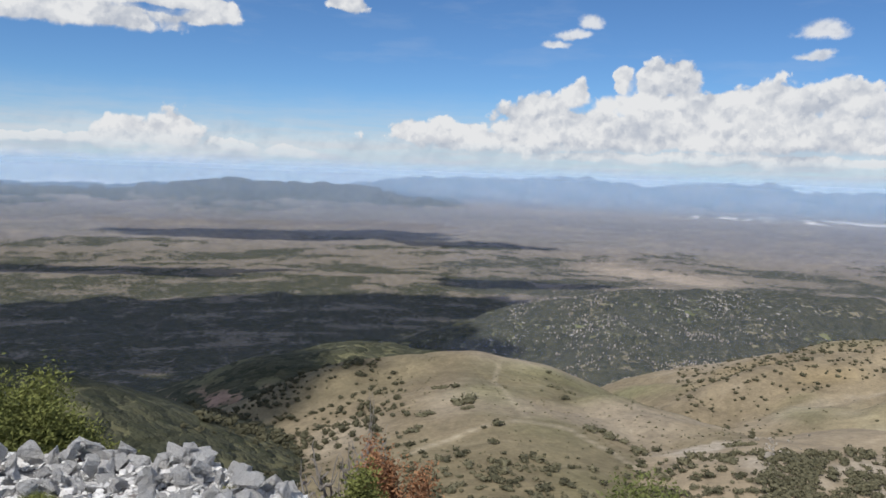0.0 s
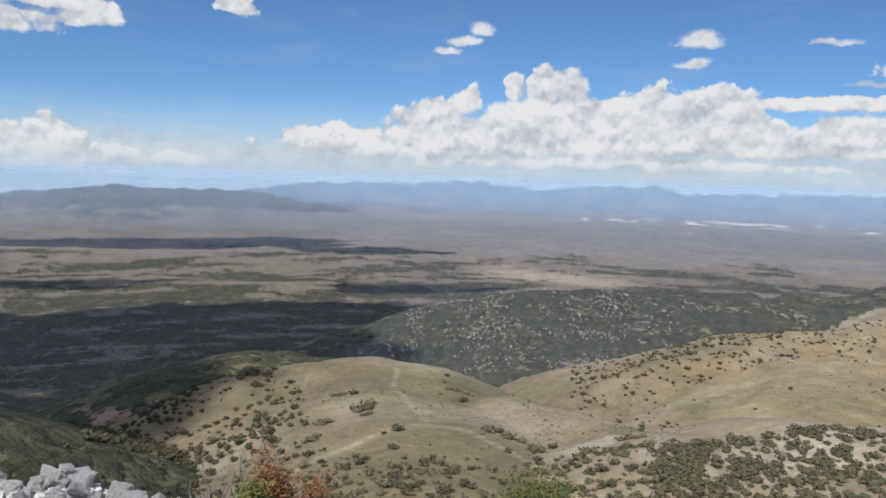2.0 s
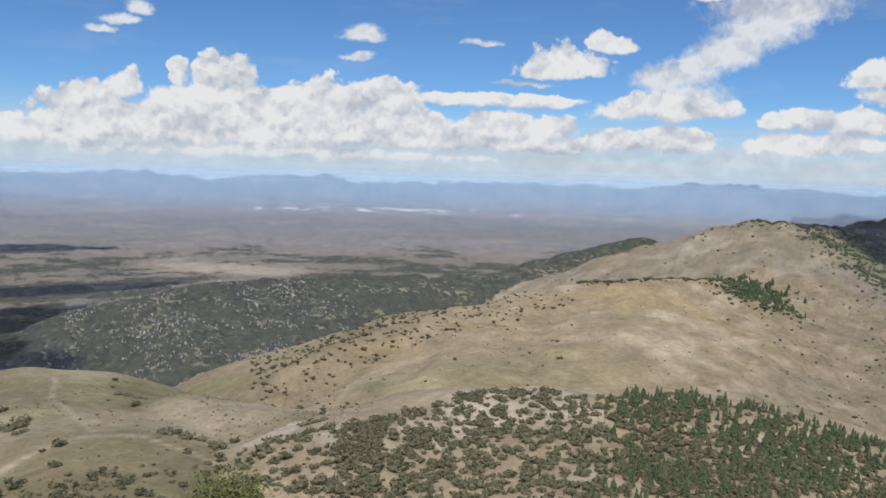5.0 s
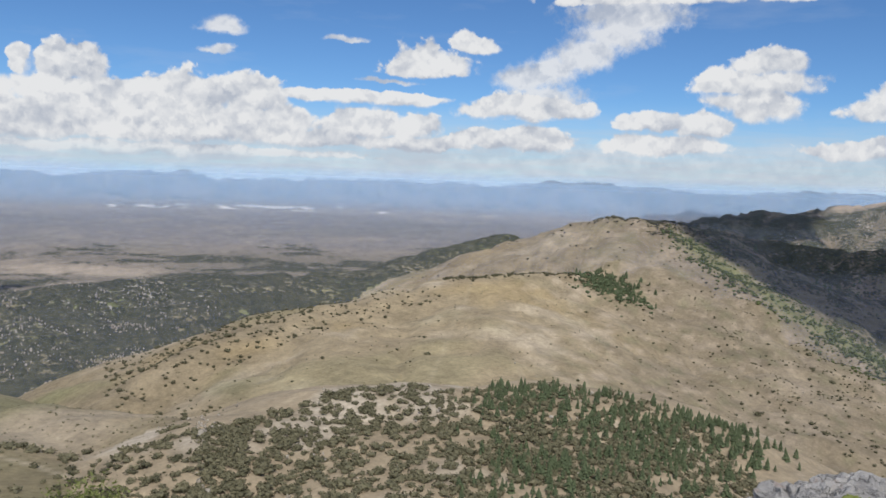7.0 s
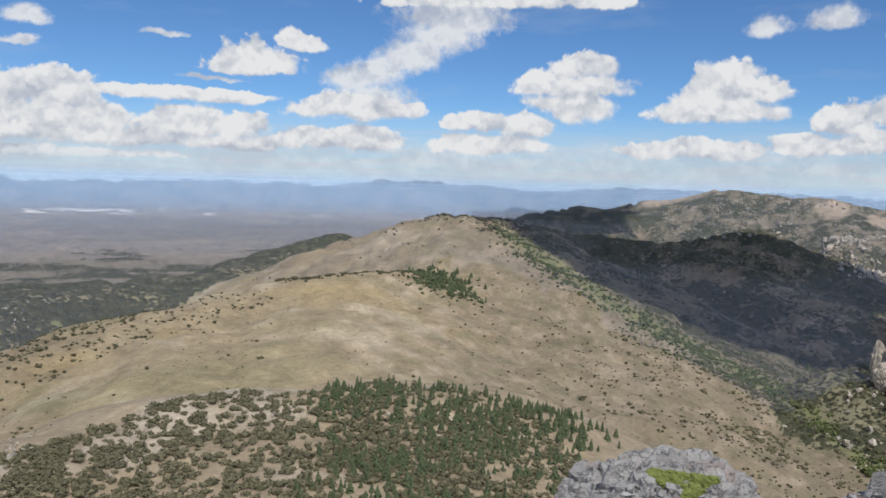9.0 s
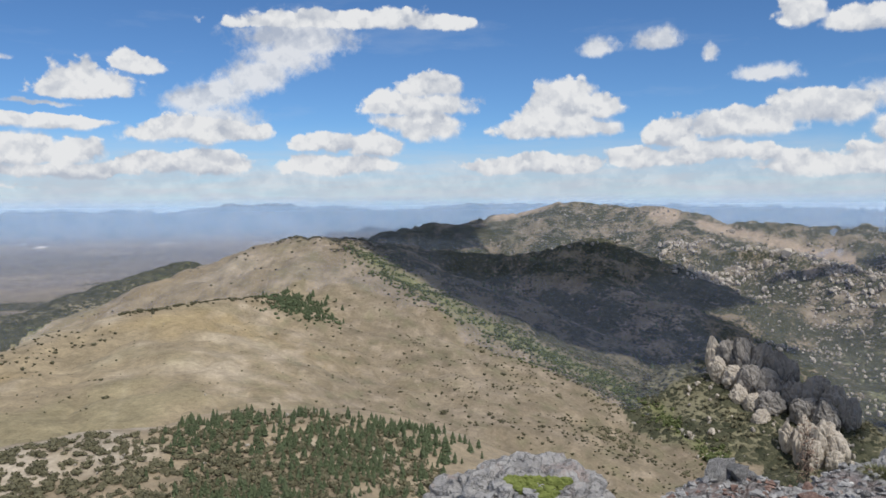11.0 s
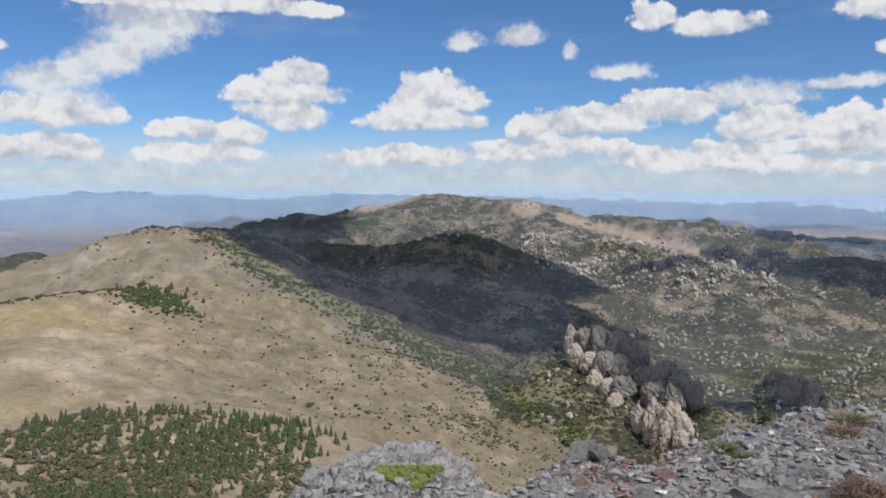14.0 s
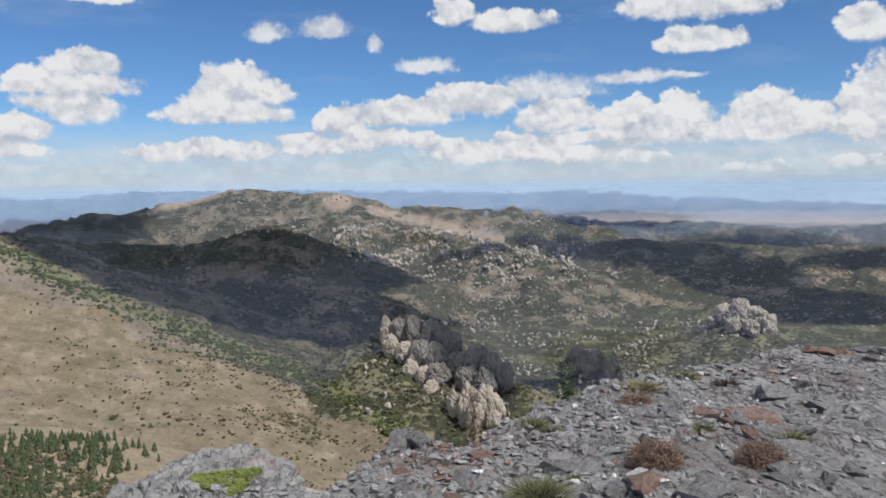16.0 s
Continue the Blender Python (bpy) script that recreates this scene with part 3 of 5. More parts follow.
    soil = np.where(k[..., None], mix(np.broadcast_to(np.array([0.14, 0.14, 0.08]), soil.shape), np.array([0.36, 0.25, 0.20]), bare * step(fbm(x, y, 70, 4, 35, 0.65), 0.05, 0.3) * step(az, -9, -12) * step(el, -15.2, -16.2)), soil)
    plants = np.where(k, np.clip(0.9 + 0.4 * n1, 0.5, 1.0) * (1 - 0.75 * bare * step(fbm(x, y, 70, 4, 35, 0.65), 0.05, 0.3) * step(az, -9, -12)), plants)
    k = is_a("crag_rise")
    soil = np.where(k[..., None], np.array([0.195, 0.188, 0.122]), soil)
    plants = np.where(k, np.clip(0.64 + 0.6 * n2, 0.2, 0.9), plants)
    stone = np.where(k, np.clip(0.22 + 0.6 * n2, 0.0, 0.5), stone)
    k = is_a("rear_ridge", "dark_mountain")
    soil = np.where(k[..., None], soil * 0.8, soil)
    plants = np.where(k, np.clip(0.74 + 0.8 * n1 + 0.5 * n2, 0.15, 1.0), plants)
    k = is_a("rocky_mountain")
    plants = np.where(k, np.clip(0.60 + 0.8 * n2 + 0.5 * n1, 0.1, 1.0), plants)
    soil = np.where(k[..., None], soil * np.array([0.86, 0.88, 0.92]), soil)
    stone = np.where(k, np.clip(0.25 + 0.9 * n1 + 0.5 * n2, 0, 0.6), stone)
    k = is_a("right_hills")
    plants = np.where(k, np.clip(0.8 + 0.8 * n1, 0.3, 1.0), plants)
    k = is_a("left_range", "far_range")
    soil = np.where(k[..., None], mix(np.broadcast_to(np.array([0.20, 0.19, 0.16]), soil.shape), np.array([0.10, 0.11, 0.09]), step(n1, -0.2, 0.4)), soil)
    plants = np.where(is_a("left_range"), np.clip(0.9 + 0.5 * n1, 0.4, 1.0) * step(el + 0.3 * n1, -3.3, -2.3), plants)
    # brush spur: light granite soil between the bushes
    k = is_a("brush_spur")
    soil = np.where(k[..., None], mix(np.broadcast_to(np.array([0.29, 0.245, 0.175]), soil.shape), np.array([0.40, 0.36, 0.295]), step(n2, 0.0, 0.4)), soil)
    # soil scaled by bearing: peak and grass hill darker rightward, grass hill's middle paler
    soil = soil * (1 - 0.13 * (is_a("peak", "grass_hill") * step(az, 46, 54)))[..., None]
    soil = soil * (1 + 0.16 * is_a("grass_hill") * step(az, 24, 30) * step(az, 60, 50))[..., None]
    soil = soil * (1 - 0.10 * is_a("knoll") + 0.06 * is_a("brush_spur"))[..., None] * np.array([1.03, 1.0, 0.98])
    # fresh green along the gully that follows the long slope's edge
    mid = np.interp(az, [55.5, 58.5, 61.5, 65, 69, 73, 77, 80.5], [-3.4, -5.2, -6.8, -9.0, -10.7, -12.4, -14.4, -17.0])
    fresh = np.exp(-(((el - mid + 0.25 * n2) / 0.42) ** 2)) * step(az, 55, 57) * step(az, 83, 81) * ((r > 800) & (r < 1600))
    soil = mix(soil, np.array([0.165, 0.18, 0.075]), np.clip(fresh * 0.85, 0, 1))
    plants = plants * (1 - 0.7 * fresh)
    # dark brush on the far flank behind the gully
    flank = step(el - mid, 0.25, 0.9) * step(az, 55, 58) * is_a("peak") * (r > 900)
    soil = mix(soil, np.array([0.15, 0.135, 0.09]), 0.75 * flank)
    plants = np.maximum(plants, flank * np.clip(0.52 + 0.7 * n2 + 0.5 * n1, 0.1, 0.9))
    # tan faces of the rocky mountain
    k = is_a("rocky_mountain")
    face = np.clip(np.exp(-(((az - 77.4) / 1.0) ** 2 + ((el + 1.25) / 0.55) ** 2)) * 1.5 + np.exp(-(((az - 67.4) / 2.2) ** 2 + ((el + 0.95 - 0.2 * (az - 67.4)) / 0.28) ** 2)) * 1.3 + np.exp(-(((el + 1.9 + 0.24 * (az - 80)) / 0.35) ** 2)) * step(az, 79, 80) * step(az, 92, 88) * 1.3 + 0.5 * n2, 0, 1) * k
    face = np.where(k, step(face, 0.3, 0.8), 0)
    soil = mix(soil, np.array([0.36, 0.29, 0.22]), face)
    plants = plants * (1 - 0.93 * face)
    stone = stone * (1 - 0.6 * face)
    # worn tracks over the knoll and the grass hill
    def track(*pts):
        best = np.full(az.shape, 9e9)
        q = [at(p[0], p[1], 0)[:2] for p in pts]
        for (x0, y0), (x1, y1) in zip(q, q[1:]):
            s = np.clip(((x - x0) * (x1 - x0) + (y - y0) * (y1 - y0)) / ((x1 - x0) ** 2 + (y1 - y0) ** 2), 0, 1)
            best = np.minimum(best, np.hypot(x - x0 - s * (x1 - x0) + 1.5 * n2, y - y0 - s * (y1 - y0) + 1.5 * n1))
        return best
    for wide, strength, pts in ((1.5, 0.75, ((-8, 262), (-3, 285), (1.5, 305), (6, 322), (10, 322), (13, 305), (15.5, 285))), (1.2, 0.5, ((4.6, 440), (4.2, 400), (5.5, 360), (7, 330))), (2.2, 0.18, ((42.2, 990), (41.0, 820), (39.5, 620), (38.0, 520))), (2.5, 0.35, ((48.0, 1060), (50.5, 860), (54, 700), (57, 600)))):
        soil = mix(soil, np.array([0.44, 0.38, 0.28]), strength * np.exp(-((track(*pts) / wide) ** 2)) * is_a("knoll", "grass_hill", "brush_spur", "peak"))
    return soil, np.minimum(plants, 0.80 + 0.14 * n2), stone


AZ = np.concatenate([np.arange(-33, 118.01, 0.2), np.arange(121, 325, 4.0)])
R = np.concatenate([[0.01, 0.2], np.geomspace(0.5, 12, 120), np.geomspace(12.5, 150, 60), np.geomspace(152, 4950, 270)])
az_g, r_g = np.meshgrid(AZ, R)
az_w = (az_g + 180) % 360 - 180
z_g, own_g, drop_g, crease_g = land(az_w, r_g, True)
ground_xyz = np.stack([r_g * np.sin(np.radians(az_w)), r_g * np.cos(np.radians(az_w)), z_g], -1).reshape(-1, 3)
me = sheet("ground", ground_xyz, len(R), len(AZ), True)
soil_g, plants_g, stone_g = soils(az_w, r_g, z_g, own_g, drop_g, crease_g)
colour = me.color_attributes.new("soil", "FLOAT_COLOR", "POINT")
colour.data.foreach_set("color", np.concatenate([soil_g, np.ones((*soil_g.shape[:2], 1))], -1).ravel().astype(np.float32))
for key, value in (("plants", plants_g), ("stone", stone_g), ("near", 1 - step(r_g, 20, 45))):
    me.attributes.new(key, "FLOAT", "POINT").data.foreach_set("value", value.ravel().astype(np.float32))
ground = new("ground", me)
me.materials.append(ground_material())
tagged(ground, "mountain country of dry grass slopes, dark scrub hills and a wide desert basin", "ground", kind="structure")


# ---- air: thin added sheets, tinted and lit by the sun, imitate haze before the far country ----
def haze_sheet(name, r0, z0, r1, z1, levels, tint):
    m = bpy.data.materials.new(name)
    m.use_nodes = True
    t = m.node_tree
    t.nodes.clear()
    sep = node(t, "ShaderNodeSeparateXYZ")
    t.links.new(node(t, "ShaderNodeNewGeometry").outputs["Position"], sep.inputs[0])
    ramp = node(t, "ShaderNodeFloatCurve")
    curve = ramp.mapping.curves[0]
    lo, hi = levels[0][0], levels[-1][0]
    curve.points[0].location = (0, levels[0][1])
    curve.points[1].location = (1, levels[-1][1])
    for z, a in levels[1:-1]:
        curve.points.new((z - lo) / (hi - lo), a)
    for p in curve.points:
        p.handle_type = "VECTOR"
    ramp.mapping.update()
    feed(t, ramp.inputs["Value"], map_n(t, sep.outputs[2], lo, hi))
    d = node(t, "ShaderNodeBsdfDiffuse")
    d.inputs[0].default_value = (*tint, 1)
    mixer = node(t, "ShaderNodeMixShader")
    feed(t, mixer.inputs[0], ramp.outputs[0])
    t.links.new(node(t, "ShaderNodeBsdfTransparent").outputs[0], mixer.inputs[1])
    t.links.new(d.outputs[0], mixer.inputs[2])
    t.links.new(mixer.outputs[0], node(t, "ShaderNodeOutputMaterial").inputs[0])
    az = np.arange(-180, 180, 3.0)
    rows = np.linspace(0, 1, 9)
    a, s = np.meshgrid(az, rows)
    r, z = r0 + (r1 - r0) * s, z0 + (z1 - z0) * s
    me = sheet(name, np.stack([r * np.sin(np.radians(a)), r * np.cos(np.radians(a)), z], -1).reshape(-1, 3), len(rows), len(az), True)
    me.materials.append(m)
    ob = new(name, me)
    return tagged(ob, "thin see-through blue sheet standing in for haze over the land", "haze", kind="structure")


# nearest sheet is added to lift and blue the shaded valley and slopes
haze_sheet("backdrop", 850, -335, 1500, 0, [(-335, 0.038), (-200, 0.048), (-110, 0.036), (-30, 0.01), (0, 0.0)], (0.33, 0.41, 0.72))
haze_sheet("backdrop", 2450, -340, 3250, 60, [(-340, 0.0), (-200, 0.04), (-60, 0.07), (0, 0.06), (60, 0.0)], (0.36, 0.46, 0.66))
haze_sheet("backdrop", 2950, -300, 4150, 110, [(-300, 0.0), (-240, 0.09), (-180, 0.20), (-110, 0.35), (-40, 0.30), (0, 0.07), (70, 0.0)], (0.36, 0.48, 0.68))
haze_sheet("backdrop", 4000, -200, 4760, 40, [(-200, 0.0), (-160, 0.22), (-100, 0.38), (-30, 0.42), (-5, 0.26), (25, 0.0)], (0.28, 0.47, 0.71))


# ---- meshes by number ----
def mesh_of(name, v, f, mat=None, smooth=False):
    me = bpy.data.meshes.new(name)
    me.from_pydata([tuple(p) for p in v], [], [tuple(int(i) for i in q) for q in f])
    if smooth:
        me.polygons.foreach_set("use_smooth", np.ones(len(me.polygons), dtype=bool))
    if mat:
        me.materials.append(mat)
    me.update()
    return me


def fast_mesh(name, v, f, mat, smooth=False):
    """Triangles only."""
    me = bpy.data.meshes.new(name)
    me.vertices.add(len(v))
    me.vertices.foreach_set("co", np.asarray(v, np.float32).ravel())
    me.loops.add(len(f) * 3)
    me.loops.foreach_set("vertex_index", np.asarray(f, np.int32).ravel())
    me.polygons.add(len(f))
    me.polygons.foreach_set("loop_start", np.arange(0, len(f) * 3, 3, dtype=np.int32))
    me.polygons.foreach_set("use_smooth", np.full(len(f), smooth, dtype=bool))
    me.materials.append(mat)
    me.update()
    return me


def joined(shapes):
    vs, fs, n = [], [], 0
    for v, f in shapes:
        vs.append(v)
        fs.append(np.asarray(f) + n)
        n += len(v)
    return np.concatenate(vs), np.concatenate(fs)


def spread(name, kinds, places, sizes, mat, rng, squash=1.0, smooth=False, tilt=0.0):
    """Many alike small things as one mesh."""
    out = []
    for p, s in zip(places, sizes):
        v, f = kinds[rng.integers(len(kinds))]
        a = rng.uniform(0, 2 * math.pi)
        c, d = math.cos(a), math.sin(a)
        q = v * np.array([s * rng.uniform(0.8, 1.25), s * rng.uniform(0.8, 1.25), s * squash * rng.uniform(0.8, 1.2)])
        if tilt:
            e = rng.normal(0, tilt)
            q = np.stack([q[:, 0], q[:, 1] * math.cos(e) - q[:, 2] * math.sin(e), q[:, 1] * math.sin(e) + q[:, 2] * math.cos(e)], 1)
        out.append((np.stack([q[:, 0] * c - q[:, 1] * d, q[:, 0] * d + q[:, 1] * c, q[:, 2]], 1) + p, f))
    v, f = joined(out)
    return new(name, fast_mesh(name, v, f, mat, smooth))


def part(name, me, parent, label=""):
    ob = new(name, me)
    ob.parent = parent
    return tagged(ob, label)


def ball(level, rng, rough=0.25, flat=0.0):
    """A lumpy stone or puff of radius about 1."""
    bm = bmesh.new()
    bmesh.ops.create_icosphere(bm, subdivisions=level, radius=1)
    off = Vector(rng.uniform(-50, 50, 3))
    for v in bm.verts:
        k = 1 + rough * noise.fractal(v.co * 1.1 + off, 1.0, 2.0, 4)
        v.co *= k
        if v.co.z < -flat and flat:
            v.co.z = -flat + 0.15 * (v.co.z + flat)
    bm.verts.index_update()
    v = np.array([tuple(p.co) for p in bm.verts])
    f = np.array([[q.index for q in t.verts] for t in bm.faces])
    bm.free()
    return v, f


def chunk(rng, n=12, box=(1.0, 0.8, 0.6)):
    """An angular broken stone of radius about 1, sitting on z = 0."""
    bm = bmesh.new()
    for p in rng.normal(0, 1, (n, 3)):
        p = p / np.linalg.norm(p) * rng.uniform(0.75, 1.0)
        bm.verts.new(p * np.array(box))
    bmesh.ops.convex_hull(bm, input=bm.verts)
    loose = [v for v in bm.verts if not v.link_faces]
    bmesh.ops.delete(bm, geom=loose, context="VERTS")
    bmesh.ops.triangulate(bm, faces=bm.faces)
    bm.verts.index_update()
    v = np.array([tuple(p.co) for p in bm.verts])
    f = np.array([[q.index for q in t.verts] for t in bm.faces])
    bm.free()
    v[:, 2] -= v[:, 2].min() * 0.8
    return v, f


def broken(rng, n, box):
    """An angular block with chipped, uneven faces."""
    v, f = chunk(rng, n, box)
    bm = bmesh.new()
    vs = [bm.verts.new(p) for p in v]
    for t in f:
        bm.faces.new([vs[i] for i in t])
    bmesh.ops.subdivide_edges(bm, edges=bm.edges, cuts=2, use_grid_fill=True)
    bmesh.ops.triangulate(bm, faces=bm.faces)
    bm.normal_update()
    off = Vector(rng.uniform(-40, 40, 3))
    for p in bm.verts:
        q = p.co * 2.4 + off
        step_ = round(noise.noise(q) * 3) / 3
        p.co += p.normal * (0.09 * step_ + 0.05 * noise.noise(q * 2.7))
    bm.verts.index_update()
    out = np.array([tuple(p.co) for p in bm.verts]), np.array([[q.index for q in t.verts] for t in bm.faces])
    bm.free()
    return out


# ---- clouds overhead, whose shadows lie on the land ----
def cloud_material():
    m, t, b = material("cloud_white", 1.0)
    pos = node(t, "ShaderNodeNewGeometry").outputs["Position"]
    feed(t, b.inputs["Base Color"], mix_n(t, noise_n(t, pos, 0.01, 4), (0.82, 0.83, 0.85), (0.93, 0.93, 0.93)))
    b.inputs["Specular IOR Level"].default_value = 0.0
    return m


cloud_mat = cloud_material()
crng = np.random.default_rng(4)
def overhead_cloud(az, r, wide, deep, turn, height=1750):
    """A flat-based cumulus whose shade falls round the place at that bearing and distance."""
    p = put_on(az, r)[0]
    mid = Vector(p) + sun_dir * ((height - p[2]) / sun_dir.z)
    v, f = ball(5, crng, 0.55, 0.2)
    q = v / np.linalg.norm(v, axis=1)[:, None]
    v = v * (1 + 0.22 * fbm(q[:, 0] * 3 + mid.x, q[:, 1] * 3 + q[:, 2], 0.5, 4, 7))[:, None]
    v = v * np.array([wide, deep, min(wide, deep) * 0.5])
    c, s = math.cos(radians(turn)), math.sin(radians(turn))
    v = np.stack([v[:, 0] * c - v[:, 1] * s, v[:, 0] * s + v[:, 1] * c, v[:, 2]], 1)
    ob = new("cloud", fast_mesh("cloud", v, f, cloud_mat, True))
    ob.location = mid
    return tagged(ob, "white cumulus cloud with a flat base, shading the land below", "cloud", "clouds overhead")


# bearing and distance of the shade, half length, half depth, turn of its long axis from east
overhead_cloud(-20, 1800, 640, 330, 20)
overhead_cloud(-26, 1000, 420, 330, 10)
overhead_cloud(-12, 1180, 330, 260, 0)
overhead_cloud(-30, 400, 100, 90, 30)
overhead_cloud(-17, 640, 110, 70, 60)
overhead_cloud(-3, 2050, 380, 130, 8)
overhead_cloud(5.5, 2380, 230, 60, -4)
overhead_cloud(-22, 2480, 420, 60, 12)
overhead_cloud(-10, 3080, 560, 100, 10)
overhead_cloud(2, 2980, 260, 50, 0)
overhead_cloud(63, 1850, 520, 230, -58)
overhead_cloud(70.5, 2180, 440, 330, -70)
overhead_cloud(74, 1720, 330, 260, -66)
overhead_cloud(78.5, 1800, 230, 230, -75)
overhead_cloud(60, 1575, 210, 115, -58)
overhead_cloud(65.5, 1500, 240, 125, -62)
overhead_cloud(71, 1480, 240, 135, -70)
overhead_cloud(76, 1560, 190, 120, -72)
overhead_cloud(59.3, 3120, 340, 300, -60)
overhead_cloud(84.6, 1062, 150, 44, 46)
overhead_cloud(95, 1075, 85, 50, -85)
overhead_cloud(102, 2600, 600, 150, 38)
overhead_cloud(112, 2240, 230, 110, -105)
overhead_cloud(105.2, 3120, 270, 120, -105)
overhead_cloud(112, 2640, 140, 90, -112)
overhead_cloud(96.5, 3380, 260, 80, -96)
overhead_cloud(88, 2620, 150, 45, -60)
overhead_cloud(-20, 520, 160, 115, 45)


# ---- plants and stones of the slopes ----
def leaf_material(name, low, high, size=0.6, rough=0.85):
    m, t, b = material(name, rough)
    pos = node(t, "ShaderNodeNewGeometry")
    info = node(t, "ShaderNodeObjectInfo")
    f = math_n(t, "MULTIPLY_ADD", noise_n(t, pos.outputs["Position"], size, 3), 0.6, math_n(t, "MULTIPLY", pos.outputs["Random Per Island"], 0.45))
    f = math_n(t, "ADD", f, math_n(t, "MULTIPLY_ADD", info.outputs["Random"], 0.24, -0.12), clamp=True)
    feed(t, b.inputs["Base Color"], mix_n(t, f, low, high))
    return m


def stone_material(name, low, high, stain, size, bump, stain_at=(0.55, 0.7)):
    m, t, b = material(name, 0.88)
    pos = node(t, "ShaderNodeTexCoord").outputs["Object"]
    info = node(t, "ShaderNodeObjectInfo")
    pos = vec_n(t, "ADD", pos, vec_n(t, "SCALE", (13.0, 7.0, 5.0), scale=info.outputs["Random"]))
    isl = node(t, "ShaderNodeNewGeometry").outputs["Random Per Island"]
    a, c = noise_n(t, pos, 2.2 / size, 6, 0.65), noise_n(t, pos, 14 / size, 5, 0.7)
    f = math_n(t, "ADD", math_n(t, "MULTIPLY", a, 0.6), math_n(t, "MULTIPLY", c, 0.4))
    col = mix_n(t, map_n(t, f, 0.32, 0.66), low, high)
    col = vec_n(t, "SCALE", col, scale=map_n(t, isl, 0, 1, 0.84, 1.12))
    col = mix_n(t, map_n(t, noise_n(t, vec_n(t, "MULTIPLY", pos, (1, 1, 0.6)), 1.3 / size, 5, 0.7), *stain_at, 0, 0.75), col, stain)
    vein = map_n(t, math_n(t, "ABSOLUTE", math_n(t, "SUBTRACT", noise_n(t, pos, 3.5 / size, 4, 0.6), 0.5)), 0.0, 0.02, 0.6, 0.0)
    col = mix_n(t, vein, col, tuple(0.35 * v for v in low))
    feed(t, b.inputs["Base Color"], col)
    feed(t, b.inputs["Normal"], bump_n(t, math_n(t, "SUBTRACT", f, math_n(t, "MULTIPLY", vein, 0.25)), bump))
    return m


def bark_material(name, low, high):
    m, t, b = material(name, 0.9)
    pos = node(t, "ShaderNodeTexCoord").outputs["Object"]
    n = noise_n(t, vec_n(t, "MULTIPLY", pos, (6, 6, 1.2)), 3, 5, 0.65)
    feed(t, b.inputs["Base Color"], mix_n(t, n, low, high))
    feed(t, b.inputs["Normal"], bump_n(t, n, 0.02))
    return m


conifer_green = leaf_material("conifer_needles", (0.052, 0.068, 0.036), (0.135, 0.172, 0.09))
brush_olive = leaf_material("brush_leaves", (0.080, 0.080, 0.048), (0.215, 0.198, 0.125), 0.25)
aspen_green = leaf_material("aspen_leaves", (0.068, 0.088, 0.032), (0.145, 0.17, 0.07), 0.1)
scrub_dark = leaf_material("scrub_leaves", (0.045, 0.046, 0.028), (0.125, 0.118, 0.072), 0.25)
bark_grey = bark_material("bark", (0.09, 0.075, 0.06), (0.22, 0.19, 0.16))
granite = stone_material("granite", (0.27, 0.24, 0.20), (0.48, 0.44, 0.38), (0.13, 0.12, 0.11), 16.0, 0.9)
# stained grey crag stone; part of the crags' shade is in this darker colour
grey_granite = stone_material("shade_toned_granite", (0.20, 0.185, 0.17), (0.40, 0.375, 0.345), (0.12, 0.11, 0.10), 18.0, 1.6, (0.56, 0.72))
pale_stone = stone_material("pale_scree", (0.30, 0.265, 0.22), (0.50, 0.45, 0.385), (0.2, 0.18, 0.16), 8.0, 0.6)
prng = np.random.default_rng(11)


def conifer(rng, wide, whorls):
    """Trunk and crown of a conifer one metre tall: drooping sprays in uneven whorls."""
    tv, tf = [], []
    for i, (z, r) in enumerate(((0, 0.028), (0.5, 0.017), (1.0, 0.003))):
        for k in range(5):
            a = 2 * math.pi * k / 5
            tv.append((r * math.cos(a), r * math.sin(a), z))
    for i in range(2):
        for k in range(5):
            a, b_ = i * 5 + k, i * 5 + (k + 1) % 5
            tf += [(a, b_, b_ + 5), (a, b_ + 5, a + 5)]
    v, f = [], []
    for w in range(whorls):
        s = (w + 0.3) / whorls
        z = 0.10 + 0.88 * s
        reach = wide * (1 - s) ** 0.8 + 0.025
        n = int(rng.integers(5, 8)) if s < 0.8 else 4
        a0 = rng.uniform(0, 6.28)
        for k in range(n):
            a = a0 + 2 * math.pi * k / n + rng.normal(0, 0.22)
            d = reach * rng.uniform(0.65, 1.2)
            half = 0.34 * d + 0.012
            zz = z + rng.normal(0, 0.018)
            ca, sa = math.cos(a), math.sin(a)
            i = len(v)
            dip = rng.uniform(0.15, 0.5) * d
            v += [(0.1 * d * ca, 0.1 * d * sa, zz + 0.05), (0.7 * d * ca - half * sa, 0.7 * d * sa + half * ca, zz - 0.6 * dip), (d * ca, d * sa, zz - dip),
                  (0.7 * d * ca + half * sa, 0.7 * d * sa - half * ca, zz - 0.6 * dip), (0.55 * d * ca, 0.55 * d * sa, zz + 0.07 * wide * 3 - 0.2 * dip), (0.5 * d * ca, 0.5 * d * sa, zz - dip - 0.03)]
            f += [(i, i + 1, i + 4), (i + 1, i + 2, i + 4), (i + 2, i + 3, i + 4), (i + 3, i, i + 4), (i, i + 5, i + 1), (i + 5, i + 3, i + 2), (i + 1, i + 5, i + 2)]
    return (np.array(tv), np.array(tf)), (np.array(v), np.array(f))


